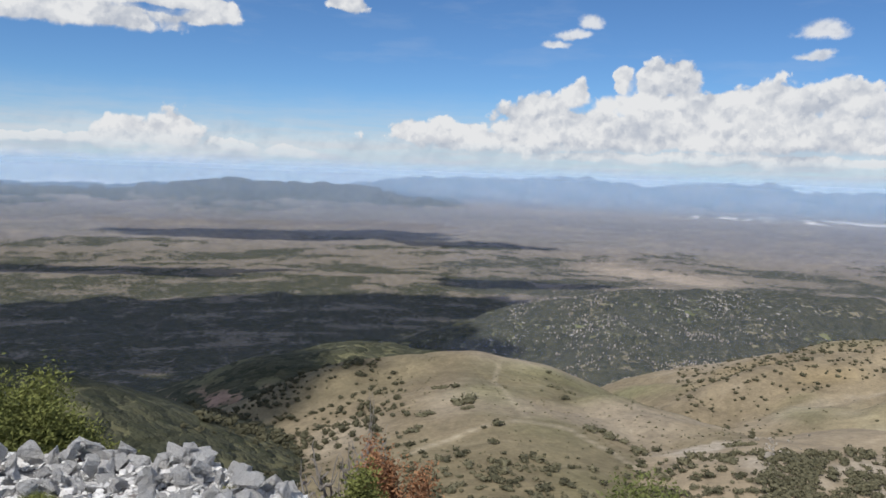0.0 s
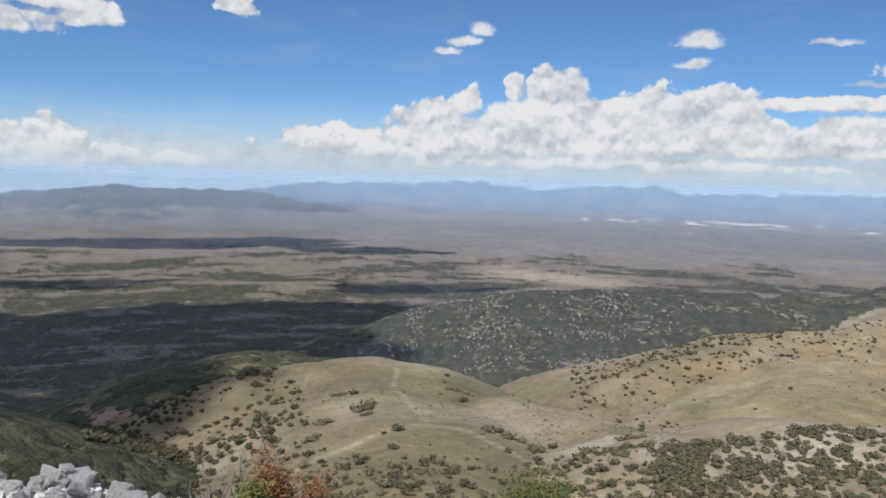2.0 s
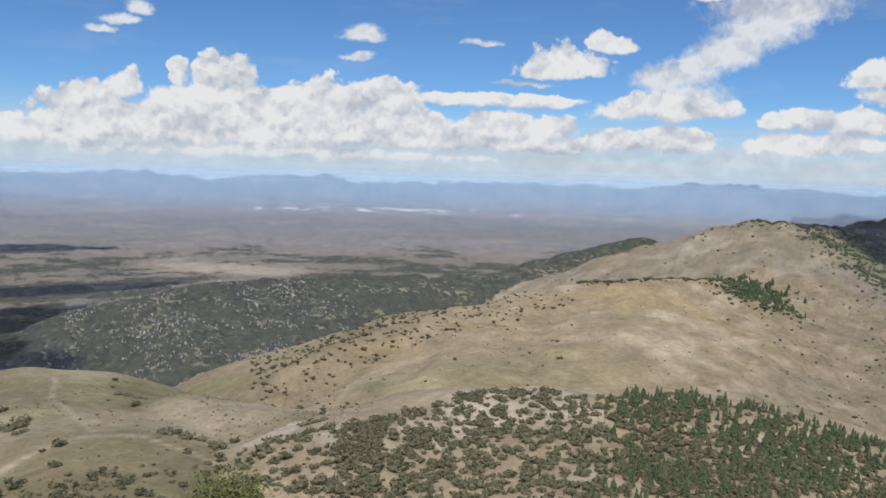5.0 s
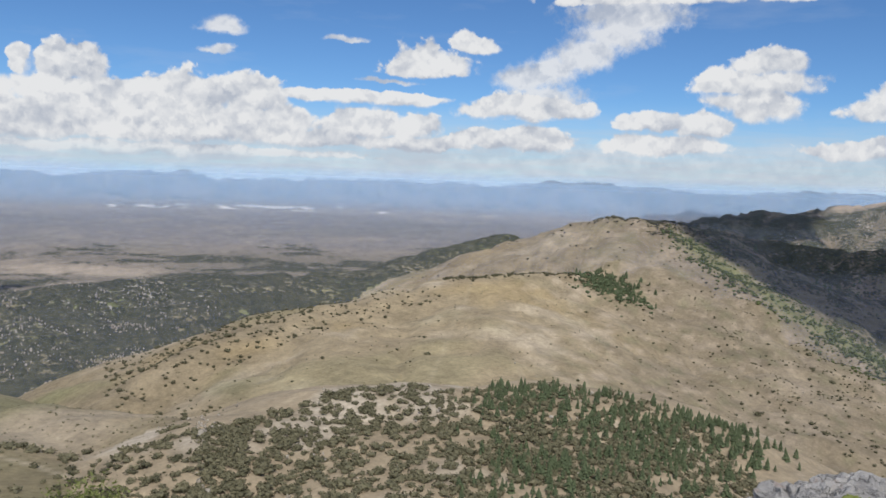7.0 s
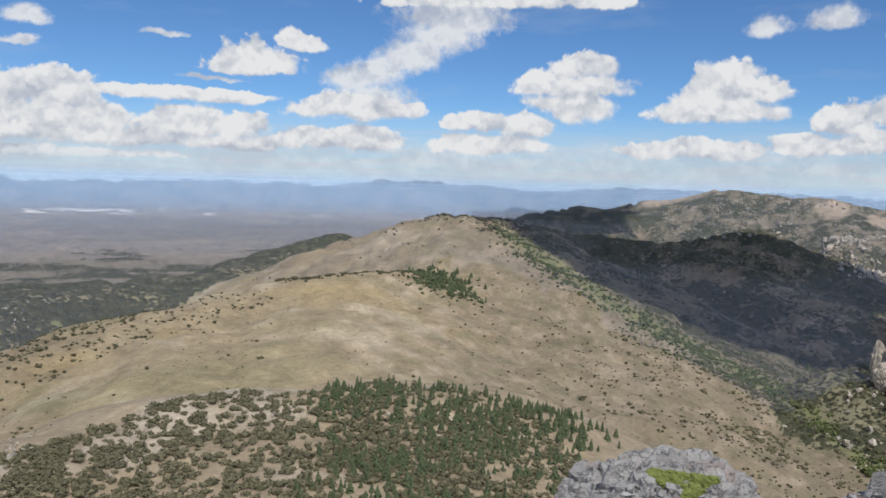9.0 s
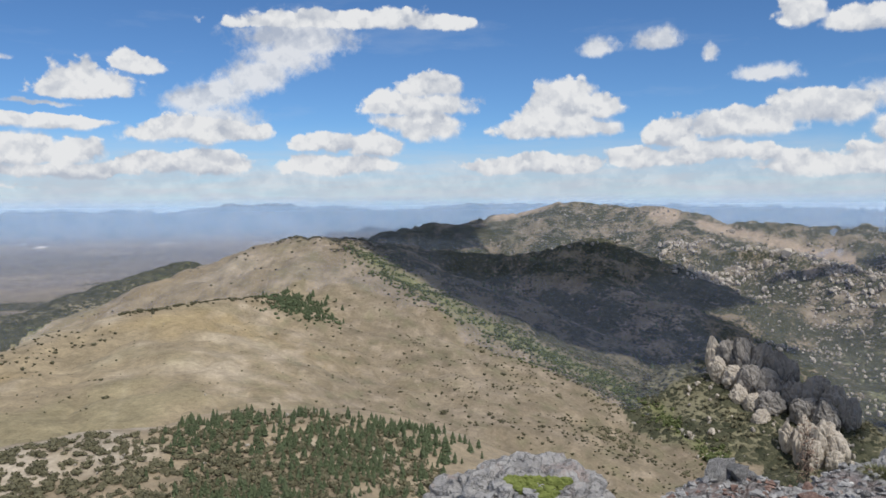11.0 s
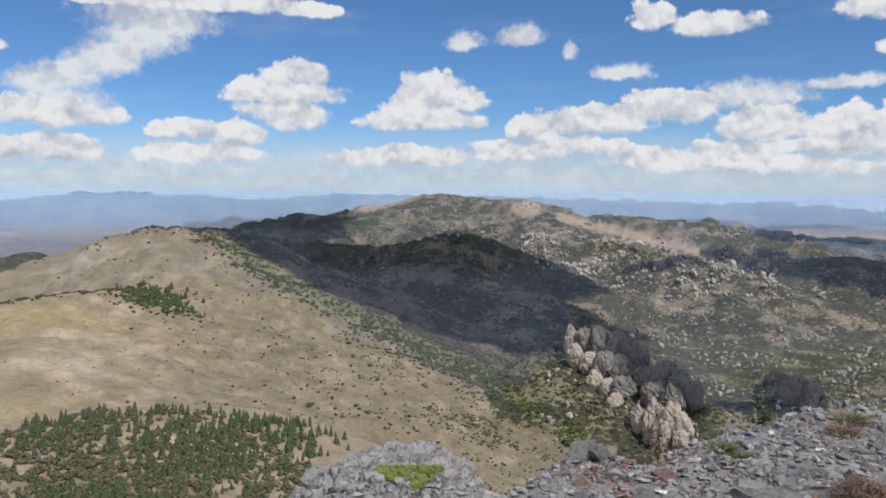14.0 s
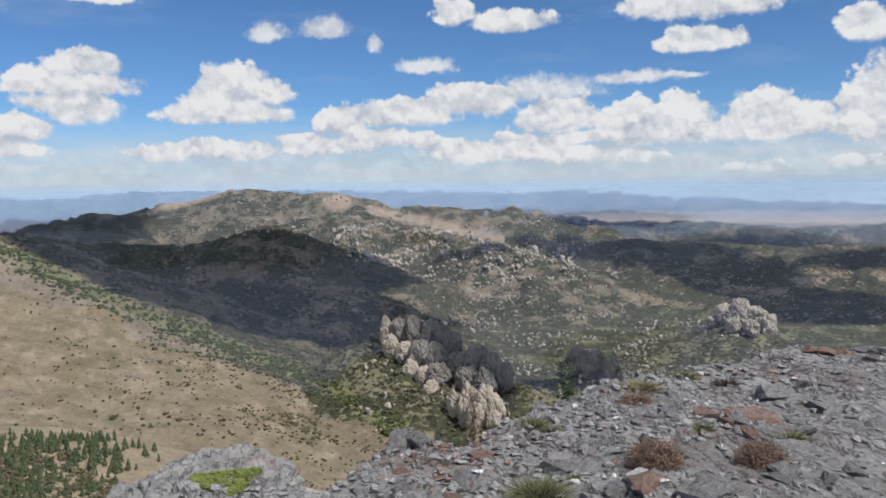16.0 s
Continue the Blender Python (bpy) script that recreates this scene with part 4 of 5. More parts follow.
def bush_shape(rng, sprays=46, core=1):
    """A low rounded bush of radius one: an uneven dark heart under a skin of leaf sprays."""
    v, f = ball(core, rng, 0.5)
    v = v * np.array([0.78, 0.78, 0.6]) + np.array([0, 0, 0.42])
    shapes = [(v, f)]
    pts = rng.normal(0, 1, (sprays, 3))
    pts[:, 2] = np.abs(pts[:, 2]) * 0.9 - 0.15
    pts /= np.linalg.norm(pts, axis=1)[:, None]
    lump = 1 + 0.28 * np.sin(pts[:, 0] * 4.2 + rng.uniform(0, 6)) * np.cos(pts[:, 1] * 3.7 + rng.uniform(0, 6))
    for p, l in zip(pts, lump):
        c = p * np.array([0.92, 0.92, 0.72]) * l * rng.uniform(0.82, 1.12) + np.array([0, 0, 0.36])
        t1 = rng.normal(0, 1, 3)
        t1 /= np.linalg.norm(t1)
        t2 = np.cross(p + 0.5 * rng.normal(0, 1, 3), t1)
        t2 /= np.linalg.norm(t2) + 1e-6
        s = rng.uniform(0.16, 0.3)
        shapes.append((np.array([c - t1 * s, c + t2 * s * 0.8, c + t1 * s + p * 0.1, c - t2 * s * 0.8 + p * 0.12]), np.array([(0, 1, 2), (0, 2, 3)])))
    v, f = joined(shapes)
    v[:, 2] = np.maximum(v[:, 2], -0.12)
    return v, f


CONIFERS = []
for wide, whorls in ((0.20, 11), (0.26, 10), (0.16, 12), (0.30, 9)):
    (tv, tf), (cv, cf) = conifer(prng, wide, whorls)
    CONIFERS.append((fast_mesh("trunk", tv, tf, bark_grey), fast_mesh("crown", cv, cf, conifer_green)))
SMALL_CONIFERS = [conifer(prng, w, 6)[1] for w in (0.24, 0.3, 0.36)]
BUSHES = [bush_shape(prng) for _ in range(6)]
DOTS = [bush_shape(prng, 22, 1) for _ in range(5)]


def plant_tree(az, r, tall, label, group):
    p = put_on(az, r)[0]
    root = new("conifer_tree")
    trunk, crown = CONIFERS[prng.integers(len(CONIFERS))]
    part("trunk", trunk, root)
    part("crown", crown, root)
    w = tall * prng.uniform(1.1, 1.6)
    root.matrix_basis = Matrix.LocRotScale(Vector((p[0], p[1], p[2] - 0.2)), Euler((prng.normal(0, 0.04), prng.normal(0, 0.04), prng.uniform(0, 6.28))), (w, w, tall))
    return tagged(root, label, "tree", group)


def sprinkle(n, az0, az1, r0, r1, keep, rng):
    """Up to n bearings and distances in a stretch of the plan where keep(az, r) beats a draw."""
    az, r = rng.uniform(az0, az1, n), np.sqrt(rng.uniform(r0**2, r1**2, n))
    ok = rng.uniform(0, 1, n) < keep(az, r)
    return az[ok], r[ok]


def away(az, r):
    return az * 0.0 + r * np.sin(np.radians(az)), r * np.cos(np.radians(az))


def el_of(az, r):
    return np.degrees(np.arctan2(land(az, r) - EYE, r))


# conifers over the right half of the brush spur
def on_spur_wood(az, r):
    x, y = away(az, r)
    return step(az, 40, 46) * step(az + 0.06 * (345 - r), 67, 61) * np.clip(0.62 + 1.7 * fbm(x, y, 38, 4, 91), 0.05, 1) * step(r, 352, 346)


az_t, r_t = sprinkle(2000, 39, 65, 185, 350, on_spur_wood, prng)
more = put_on(az_t[200:], r_t[200:])
tagged(spread("far_conifers", [joined([t_, c_]) for t_, c_ in (conifer(prng, w, 8) for w in (0.26, 0.32, 0.38))], more, prng.uniform(2.4, 5.0, len(more)), conifer_green, prng), "dark green conifers crowding the granite spur", "woods", kind="stuff")
for a, r in list(zip(az_t, r_t))[:200]:
    plant_tree(a, r, prng.uniform(2.8, 5.4), "dark green conifer on the granite spur below the summit", "conifers on the spur")
# the grove under the peak's shoulder
az_t, r_t = sprinkle(900, 48.5, 55, 960, 1230, lambda a, r: np.exp(-(((a - 52.2) / 1.7) ** 2 + ((el_of(a, r) + 7.4 + 0.35 * (a - 52.2)) / 0.75) ** 2)), prng)
for a, r in list(zip(az_t, r_t))[:95]:
    plant_tree(a, r, prng.uniform(6, 11), "dark conifer in a grove below the grassy peak", "conifers in the grove")


def sow(name, n, az0, az1, r0, r1, keep, size, mat, label, category, shapes=None, squash=1.0):
    a, r = sprinkle(n, az0, az1, r0, r1, keep, prng)
    if not len(a):
        return None
    p = put_on(a, r)
    ob = spread(name, shapes or DOTS, p, prng.uniform(*size, len(p)) * np.exp(prng.normal(0, 0.25, len(p))), mat, prng, squash)
    return tagged(ob, label, category, kind="stuff")


# brush of the spur and of the knoll's near foot
def on_spur(az, r):
    x, y = away(az, r)
    edge = np.interp(az, [23, 25, 29, 34, 44, 52, 56, 60, 64], [296, 300, 322, 342, 348, 350, 338, 318, 285])
    return (r < edge) * np.clip(0.74 + 0.9 * fbm(x, y, 38, 3, 92) - 0.25 * fbm(x, y, 9, 2, 93) + 0.5 * step(az, 30, 26), 0.12, 1.0)


spur_a, spur_r = sprinkle(3900, 23, 64, 180, 352, on_spur, prng)
spur_p = put_on(spur_a, spur_r)
bush_meshes = [fast_mesh("brush", v, f, brush_olive) for v, f in BUSHES]
order = np.argsort(spur_r)
for i in order[:260]:
    b_ = new("mountain_bush", bush_meshes[prng.integers(len(bush_meshes))])
    s = prng.uniform(0.9, 2.0)
    b_.matrix_basis = Matrix.LocRotScale(Vector(spur_p[i]), Euler((0, 0, prng.uniform(0, 6.28))), (s * prng.uniform(0.9, 1.3), s, s * prng.uniform(0.75, 1.0)))
    tagged(b_, "olive green mountain bush on pale granite soil", "bush", "bushes on the spur")
rest = order[260:]
tagged(spread("brush", BUSHES, spur_p[rest], prng.uniform(0.9, 2.1, len(rest)), brush_olive, prng, 0.85), "olive green brush covering the granite spur", "brush", kind="stuff")


def knoll_keep(az, r):
    x, y = away(az, r)
    e = el_of(az, r)
    foot = step(e, -18.6, -20.0) * np.clip(0.6 + 1.2 * fbm(x, y, 40, 3, 94), 0.03, 1) * step(az, -12, -3)
    left = step(az, -1.5, -6) * 0.35
    return np.clip(foot + left + 0.02, 0, 1)


sow("brush", 1500, -18, 24.5, 170, 452, knoll_keep, (0.8, 1.9), scrub_dark, "dark scattered brush on the grassy knoll", "brush", BUSHES, 0.85)
# single clumps on the knoll
for a, e_r, w in ((2.3, 352, 5.0), (2.2, 340, 2.4), (-0.6, 338, 3.2), (-1.6, 322, 3.0), (0.4, 385, 3.0), (11.6, 330, 3.8), (12.8, 327, 3.4), (14.6, 322, 3.6), (20.8, 318, 3.2), (22, 316, 2.4), (8.8, 410, 3.2), (9.9, 405, 2.6)):
    for k in range(5):
        az, r = a + prng.normal(0, 0.012 * w * 10), e_r + prng.normal(0, w * 0.5)
        b_ = new("mountain_bush", bush_meshes[prng.integers(len(bush_meshes))])
        s = w * prng.uniform(0.35, 0.6)
        b_.matrix_basis = Matrix.LocRotScale(Vector(put_on(az, r)[0]), Euler((0, 0, prng.uniform(0, 6.28))), (s * 1.3, s * 1.2, s * 0.75))
        tagged(b_, "dark olive bush in a low thicket on the grassy knoll", "bush", "thickets on the knoll")


sow("far_conifers", 1300, -17, -1, 330, 452, lambda a, r: step(a, -1.5, -5) * np.clip(0.32 + 0.8 * fbm(*away(a, r), 40, 3, 133), 0.05, 1), (0.8, 1.7), scrub_dark, "dark junipers dotted over the knoll's far flank", "woods", DOTS, 1.15)
sow("scrub", 900, 48.5, 58, 1380, 1520, lambda a, r: step(el_of(a, r), -3.1, -2.5) + 0.9 * step(el_of(a, r), -4.0, -3.2) * (a > 54), (1.2, 2.6), scrub_dark, "dark shrubs capping the grassy peak", "scrub")


# dots of scrub over the long grass slopes
def slope_keep(az, r):
    x, y = away(az, r)
    e = el_of(az, r)
    line = np.interp(az, [46, 53, 58, 64, 71, 81], [-30, -9, -6.5, -9, -12, -18])
    low = step(az, 57, 70) * 0.75 + 0.03 + 0.2 * step(az, 51, 58)
    return 1.3 * low * np.clip(0.55 + 1.5 * fbm(x, y, 70, 3, 95), 0.04, 1)


sow("scrub", 9000, 46, 83, 560, 1450, slope_keep, (0.65, 1.6), scrub_dark, "small dark shrubs dotted over the grass slope", "scrub")
sow("scrub", 1500, 17, 40, 520, 930, lambda a, r: np.clip(0.05 + 0.9 * step(a, 27, 20) + 0.9 * step(el_of(a, r) + np.interp(a, [19, 40], [15, 8.2]), -0.9, -0.2), 0, 1) * 0.8, (0.9, 2.0), scrub_dark, "dark shrubs along the edge of the grass hill", "scrub")
sow("scrub", 500, 36, 53, 930, 1520, lambda a, r: np.clip(0.15 + 0.9 * step(el_of(a, r), -4.5, -2.5), 0, 1), (1.0, 2.4), scrub_dark, "dark shrubs along the peak's crest", "scrub")
sow("scrub", 900, 40, 51, 960, 1130, lambda a, r: np.exp(-((el_of(a, r) - np.interp(a, [40, 44, 48.3, 51], [-7.5, -6.9, -6.6, -7.6])) / 0.2) ** 2), (1.0, 2.2), scrub_dark, "dark shrubs along the grass hill's crest", "scrub")
sow("scrub", 2000, 48.5, 55, 960, 1230, lambda a, r: np.exp(-(((a - 51.4) / 2.2) ** 2 + ((el_of(a, r) + 7.5 + 0.35 * (a - 51.4)) / 0.7) ** 2)), (1.4, 2.8), conifer_green, "dark undergrowth in the grove below the peak", "scrub")
# aspen scrub in the gully that follows the slope's edge
gully = ((55.5, -3.6), (58.5, -5.4), (61.5, -7.0), (65, -9.2), (69, -10.9), (73, -12.6), (77, -14.6), (80.5, -17.2))


def gully_keep(az, r):
    e = el_of(az, r)
    mid = np.interp(az, [g[0] for g in gully], [g[1] for g in gully])
    return np.exp(-(((e - mid + 0.3 * fbm(*away(az, r), 90, 2, 130)) / 0.7) ** 2)) * np.clip(0.85 + 1.4 * fbm(*away(az, r), 70, 3, 131), 0.05, 1)


sow("aspen_scrub", 24000, 55, 82, 700, 1480, gully_keep, (1.1, 2.6), aspen_green, "bright green aspen scrub along a gully", "scrub", None, 1.2)
sow("aspen_scrub", 7000, 70, 92, 800, 1350, lambda a, r: np.clip(0.16 + 1.2 * fbm(*away(a, r), 80, 3, 155), 0, 1) * step(el_of(a, r), -10.5, -12), (1.2, 2.6), brush_olive, "green scrub on the lower slope", "scrub", None, 1.1)
# trees on the shaded ridge
sow("far_conifers", 1500, 56, 86, 1350, 2350, lambda a, r: np.clip(0.4 + 1.4 * fbm(*away(a, r), 160, 3, 97), 0, 1), (5, 9), conifer_green, "dark conifers over the shaded ridge", "woods", SMALL_CONIFERS)


# granite boulders
STONES = [chunk(prng, 14, (1.0, prng.uniform(0.7, 1.0), prng.uniform(0.8, 1.1))) for _ in range(8)]
sow("boulders", 3000, 82, 116, 1050, 2500, lambda a, r: np.clip(0.05 + 1.9 * fbm(*away(a, r), 210, 3, 99), 0, 0.9), (1.4, 4.5), granite, "pale granite boulders scattered through the scrub basin", "boulders", STONES, 0.8)
sow("boulders", 3600, 64, 97, 2350, 3420, lambda a, r: np.clip(0.05 + 1.7 * fbm(*away(a, r), 260, 3, 100), 0, 0.9) * step(a, 66, 74), (3.0, 8.0), granite, "pale granite outcrops on the rocky mountain", "boulders", STONES, 0.8)
sow("boulders", 6500, 5, 27, 950, 1500, lambda a, r: np.clip(0.22 + 1.4 * fbm(*away(a, r), 90, 4, 101), 0, 0.8) * step(a, 26, 20), (0.6, 1.7), pale_stone, "pale stones between the scrub of the broad hill", "boulders", STONES, 1.3)
boulder_meshes = [fast_mesh("boulder", *broken(prng, 15, (1.0, prng.uniform(0.75, 1.0), 1.0)), grey_granite) for _ in range(8)]


def tuft_keep(az, r):
    x, y = away(az, r)
    return np.clip(0.35 + 1.2 * fbm(x, y, 50, 3, 120), 0.02, 1)


sow("brush", 1500, -3, 25.5, 170, 305, lambda a, r: np.clip(0.5 + 1.2 * fbm(*away(a, r), 36, 3, 94) - 0.5 * step(r, 262, 300), 0, 1), (0.7, 1.7), brush_olive, "olive brush at the foot of the grassy knoll", "brush", BUSHES, 0.85)
sow("brush", 500, 19, 29, 215, 300, lambda a, r: np.clip(0.5 + 1.2 * fbm(*away(a, r), 30, 3, 140), 0, 1), (0.7, 1.6), brush_olive, "olive brush along the dry stream between knoll and spur", "brush", BUSHES, 0.85)
sow("grass_clumps", 2600, -14, 25, 190, 450, tuft_keep, (0.22, 0.5), brush_olive, "small dry clumps over the grassy knoll", "grass")
sow("grass_clumps", 2600, 18, 66, 420, 1080, tuft_keep, (0.35, 0.8), brush_olive, "small dry clumps over the grass hill", "grass")
sow("pale_stones", 1500, 30, 80, 420, 1450, lambda a, r: np.clip(2.2 * fbm(*away(a, r), 60, 3, 121) - 0.2, 0, 1), (0.35, 1.1), granite, "pale stones showing through the grass slopes", "stones", STONES)
sow("pale_stones", 700, 20, 64, 180, 350, lambda a, r: np.clip(0.2 + 1.5 * fbm(*away(a, r), 30, 3, 122), 0, 1), (0.3, 0.9), granite, "pale stones between the bushes of the spur", "stones", STONES)
sow("pale_stones", 300, 21.8, 24.6, 200, 330, lambda a, r: np.exp(-((a - 23.2 - 0.004 * (r - 260)) / 0.35) ** 2), (0.3, 0.9), granite, "pale stones along a dry stream bed", "stones", STONES)


def dome_shape(rng):
    """A granite dome of radius one, cut by upright joints and a few level ones."""
    bm = bmesh.new()
    bmesh.ops.create_icosphere(bm, subdivisions=5, radius=1)
    off = Vector(rng.uniform(-30, 30, 3))
    for v in bm.verts:
        p = v.co.copy()
        p = Vector([math.copysign(abs(c) ** 0.9, c) for c in p])
        q = Vector((p.x * 1.5, p.y * 1.5, p.z * 1.25)) + off
        d = noise.voronoi(q)[0]
        joint = max(0.0, 1 - (d[1] - d[0]) / 0.16)
        fine_d = noise.voronoi(Vector((p.x * 4.2, p.y * 4.2, p.z * 2.6)) + off)[0]
        seam = max(0.0, 1 - (fine_d[1] - fine_d[0]) / 0.14)
        k = 1 + 0.26 * noise.fractal(p * 1.2 + off, 1.0, 2.0, 3) + 0.05 * noise.fractal(p * 6 + off, 1.0, 2.0, 3)
        v.co = p * (k - 0.11 * joint - 0.035 * seam)
    bm.verts.index_update()
    out = np.array([tuple(p.co) for p in bm.verts]), np.array([[q.index for q in t.verts] for t in bm.faces])
    bm.free()
    return out


# lighter copy of the crag stone, with sunlight put into its colour
pale_granite = stone_material("sunlit_toned_granite", (0.36, 0.315, 0.26), (0.62, 0.565, 0.49), (0.17, 0.15, 0.135), 14.0, 1.2, (0.58, 0.74))
dome_shapes = [dome_shape(prng) for _ in range(6)]
# the same domes twice: toned for shade (grey) and for sun (pale)
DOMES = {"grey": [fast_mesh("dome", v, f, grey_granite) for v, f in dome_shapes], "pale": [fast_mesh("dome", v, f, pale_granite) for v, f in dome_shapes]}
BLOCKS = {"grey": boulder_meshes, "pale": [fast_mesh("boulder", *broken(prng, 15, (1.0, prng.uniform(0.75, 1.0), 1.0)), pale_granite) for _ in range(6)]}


def crag(pieces, kind, label, rng, blocks=3):
    """Granite domes grown together into one crag; pieces: bearing, distance, angle of the top, half width, height."""
    root = new("granite_crag")
    root.location = put_on(pieces[0][0], pieces[0][1])[0]
    for az, r, el, w, tall in pieces:
        p = Vector(at(az, r, el))
        foot = put_on(az, r)[0][2]
        high = max(0.75 * tall, 0.6 * (p.z - foot))
        ob = new("dome", DOMES[kind][rng.integers(6)])
        ob.parent = root
        ob.matrix_basis = Matrix.LocRotScale(p - Vector((0, 0, 1.02 * high)) - root.location, Euler((rng.normal(0, 0.12), rng.normal(0, 0.12), rng.uniform(0, 6.28))), (w * rng.uniform(1.05, 1.4), w * rng.uniform(0.95, 1.25), high))
        for _ in range(blocks):
            aa, rr = az + rng.normal(0, 0.65), r - abs(rng.normal(8, 14))
            q = put_on(aa, rr)[0]
            s = w * rng.uniform(0.12, 0.42)
            b_ = new("boulder", BLOCKS[kind][rng.integers(6)])
            b_.parent = root
            b_.matrix_basis = Matrix.LocRotScale(Vector((q[0], q[1], q[2] - 0.2 * s)) - root.location, Euler((rng.normal(0, 0.3), rng.normal(0, 0.3), rng.uniform(0, 6.28))), (s, s * rng.uniform(0.8, 1.2), s * rng.uniform(0.8, 1.3)))
    return tagged(root, label, "crag", "granite crags")


crag([(81.6, 1070, -9.4, 11, 22), (82.6, 1062, -9.35, 12, 24), (83.7, 1055, -9.45, 13, 26), (84.7, 1048, -9.9, 12, 24), (85.4, 1042, -10.6, 10, 22), (82.9, 1020, -11.0, 13, 26), (84.1, 1015, -11.3, 13, 26), (84.3, 985, -12.6, 12, 22)], "grey", "weathered grey granite crag of tall jointed domes, toned darker for shade", prng)
crag([(80.6, 1078, -9.35, 8, 20), (81.0, 1040, -10.6, 9, 20), (81.9, 1030, -11.2, 9, 20), (82.3, 1000, -12.4, 9, 18), (83.2, 990, -12.9, 9, 18), (83.7, 965, -13.9, 8, 15)], "pale", "granite rib cascading beside the grey crag, coloured pale for sunlight", prng)
crag([(85.8, 1000, -11.9, 11, 24), (86.9, 1000, -11.5, 15, 32), (88.1, 990, -11.8, 14, 30), (89.0, 985, -12.7, 10, 24), (86.3, 970, -12.9, 12, 24), (87.6, 960, -13.0, 14, 28)], "grey", "broad grey granite crag beside the gully, toned darker for shade", prng)
crag([(85.4, 920, -14.6, 8, 18), (86.4, 910, -14.1, 11, 24), (87.4, 905, -14.2, 11, 24), (88.3, 900, -14.9, 9, 20), (86.9, 885, -15.4, 10, 18), (88.2, 880, -15.9, 8, 14)], "pale", "granite dome at the foot of the crag, coloured pale for sunlight", prng)
crag([(93.4, 1060, -12.4, 9, 20), (94.3, 1055, -11.5, 12, 28), (95.3, 1050, -11.6, 13, 28), (96.4, 1045, -12.1, 11, 24), (97.3, 1035, -12.9, 9, 18)], "grey", "jointed granite crag in cloud shade, its stone also toned darker for it", prng)
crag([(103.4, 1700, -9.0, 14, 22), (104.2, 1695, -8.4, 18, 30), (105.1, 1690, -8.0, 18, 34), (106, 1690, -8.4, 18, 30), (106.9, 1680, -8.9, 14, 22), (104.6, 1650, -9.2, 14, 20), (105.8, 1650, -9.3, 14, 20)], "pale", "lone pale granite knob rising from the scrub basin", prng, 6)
# loose blocks: round the crags, over the basin's scrub and down the rocky mountain's front
sow("boulders", 900, 79, 99, 880, 1250, lambda a, r: np.clip(0.1 + 1.4 * fbm(*away(a, r), 70, 3, 150), 0, 0.8), (1.2, 4.2), pale_granite, "pale granite blocks lying round the crags", "boulders", STONES, 0.9)
sow("boulders", 2600, 84, 103, 1350, 2350, lambda a, r: np.clip(0.08 + 1.9 * fbm(*away(a, r), 150, 4, 151, 0.6), 0, 0.95), (1.6, 4.8), pale_granite, "clusters of pale granite boulders in the green scrub", "boulders", STONES, 1.0)
sow("boulders", 2600, 77, 94, 2300, 2950, lambda a, r: np.clip(0.30 + 1.9 * fbm(*away(a, r), 120, 4, 152, 0.6), 0, 0.95) * step(el_of(a, r), -7.6, -6.2), (3.0, 8.5), pale_granite, "sunlit granite outcrops massed on the rocky mountain's front", "boulders", STONES, 1.0)


# ---- the summit: broken stone, bushes and dead wood near the eye ----
white_stone = stone_material("quartzite", (0.74, 0.735, 0.73), (0.92, 0.91, 0.90), (0.34, 0.26, 0.23), 0.5, 0.05, (0.62, 0.78))
grey_stone = stone_material("grey_limestone", (0.24, 0.24, 0.245), (0.455, 0.45, 0.445), (0.27, 0.17, 0.14), 0.5, 0.05, (0.6, 0.78))
lichen_stone = stone_material("lichen_limestone", (0.24, 0.235, 0.235), (0.50, 0.49, 0.48), (0.30, 0.20, 0.165), 0.35, 0.05, (0.52, 0.66))
rust_stone = stone_material("rusty_stone", (0.20, 0.12, 0.10), (0.37, 0.26, 0.215), (0.36, 0.34, 0.33), 0.5, 0.03)
dead_wood = bark_material("dead_wood", (0.16, 0.145, 0.13), (0.42, 0.39, 0.36))
burnt_wood = bark_material("burnt_wood", (0.05, 0.042, 0.036), (0.16, 0.135, 0.115))
juniper_green = leaf_material("juniper_leaves", (0.09, 0.105, 0.03), (0.27, 0.29, 0.09), 3.0)
pine_green = leaf_material("young_pine_needles", (0.075, 0.095, 0.03), (0.21, 0.24, 0.08), 4.0)
dead_orange = leaf_material("dead_needles", (0.24, 0.11, 0.055), (0.50, 0.28, 0.15), 4.0)
dry_brown = leaf_material("dry_brush", (0.17, 0.11, 0.08), (0.36, 0.26, 0.20), 6.0)
dry_straw = leaf_material("dry_grass", (0.18, 0.16, 0.09), (0.38, 0.35, 0.22), 6.0)
tuft_green = leaf_material("tuft_leaves", (0.12, 0.125, 0.06), (0.26, 0.26, 0.14), 6.0)
moss_green = leaf_material("moss", (0.09, 0.115, 0.028), (0.21, 0.24, 0.07), 9.0)
nrng = np.random.default_rng(23)

ROCKS = {}
for key, mat in (("white", white_stone), ("grey", grey_stone), ("rust", rust_stone)):
    ROCKS[key] = [fast_mesh("rock", *broken(nrng, int(nrng.integers(8, 13)), (1.0, nrng.uniform(0.6, 0.95), nrng.uniform(0.45, 0.85))), mat) for _ in range(9)]
SLABS = {k: [fast_mesh("slab", *broken(nrng, 14, (1.0, nrng.uniform(0.5, 0.8), nrng.uniform(0.16, 0.3))), m) for _ in range(6)] for k, m in (("grey", grey_stone), ("rust", rust_stone), ("white", white_stone))}


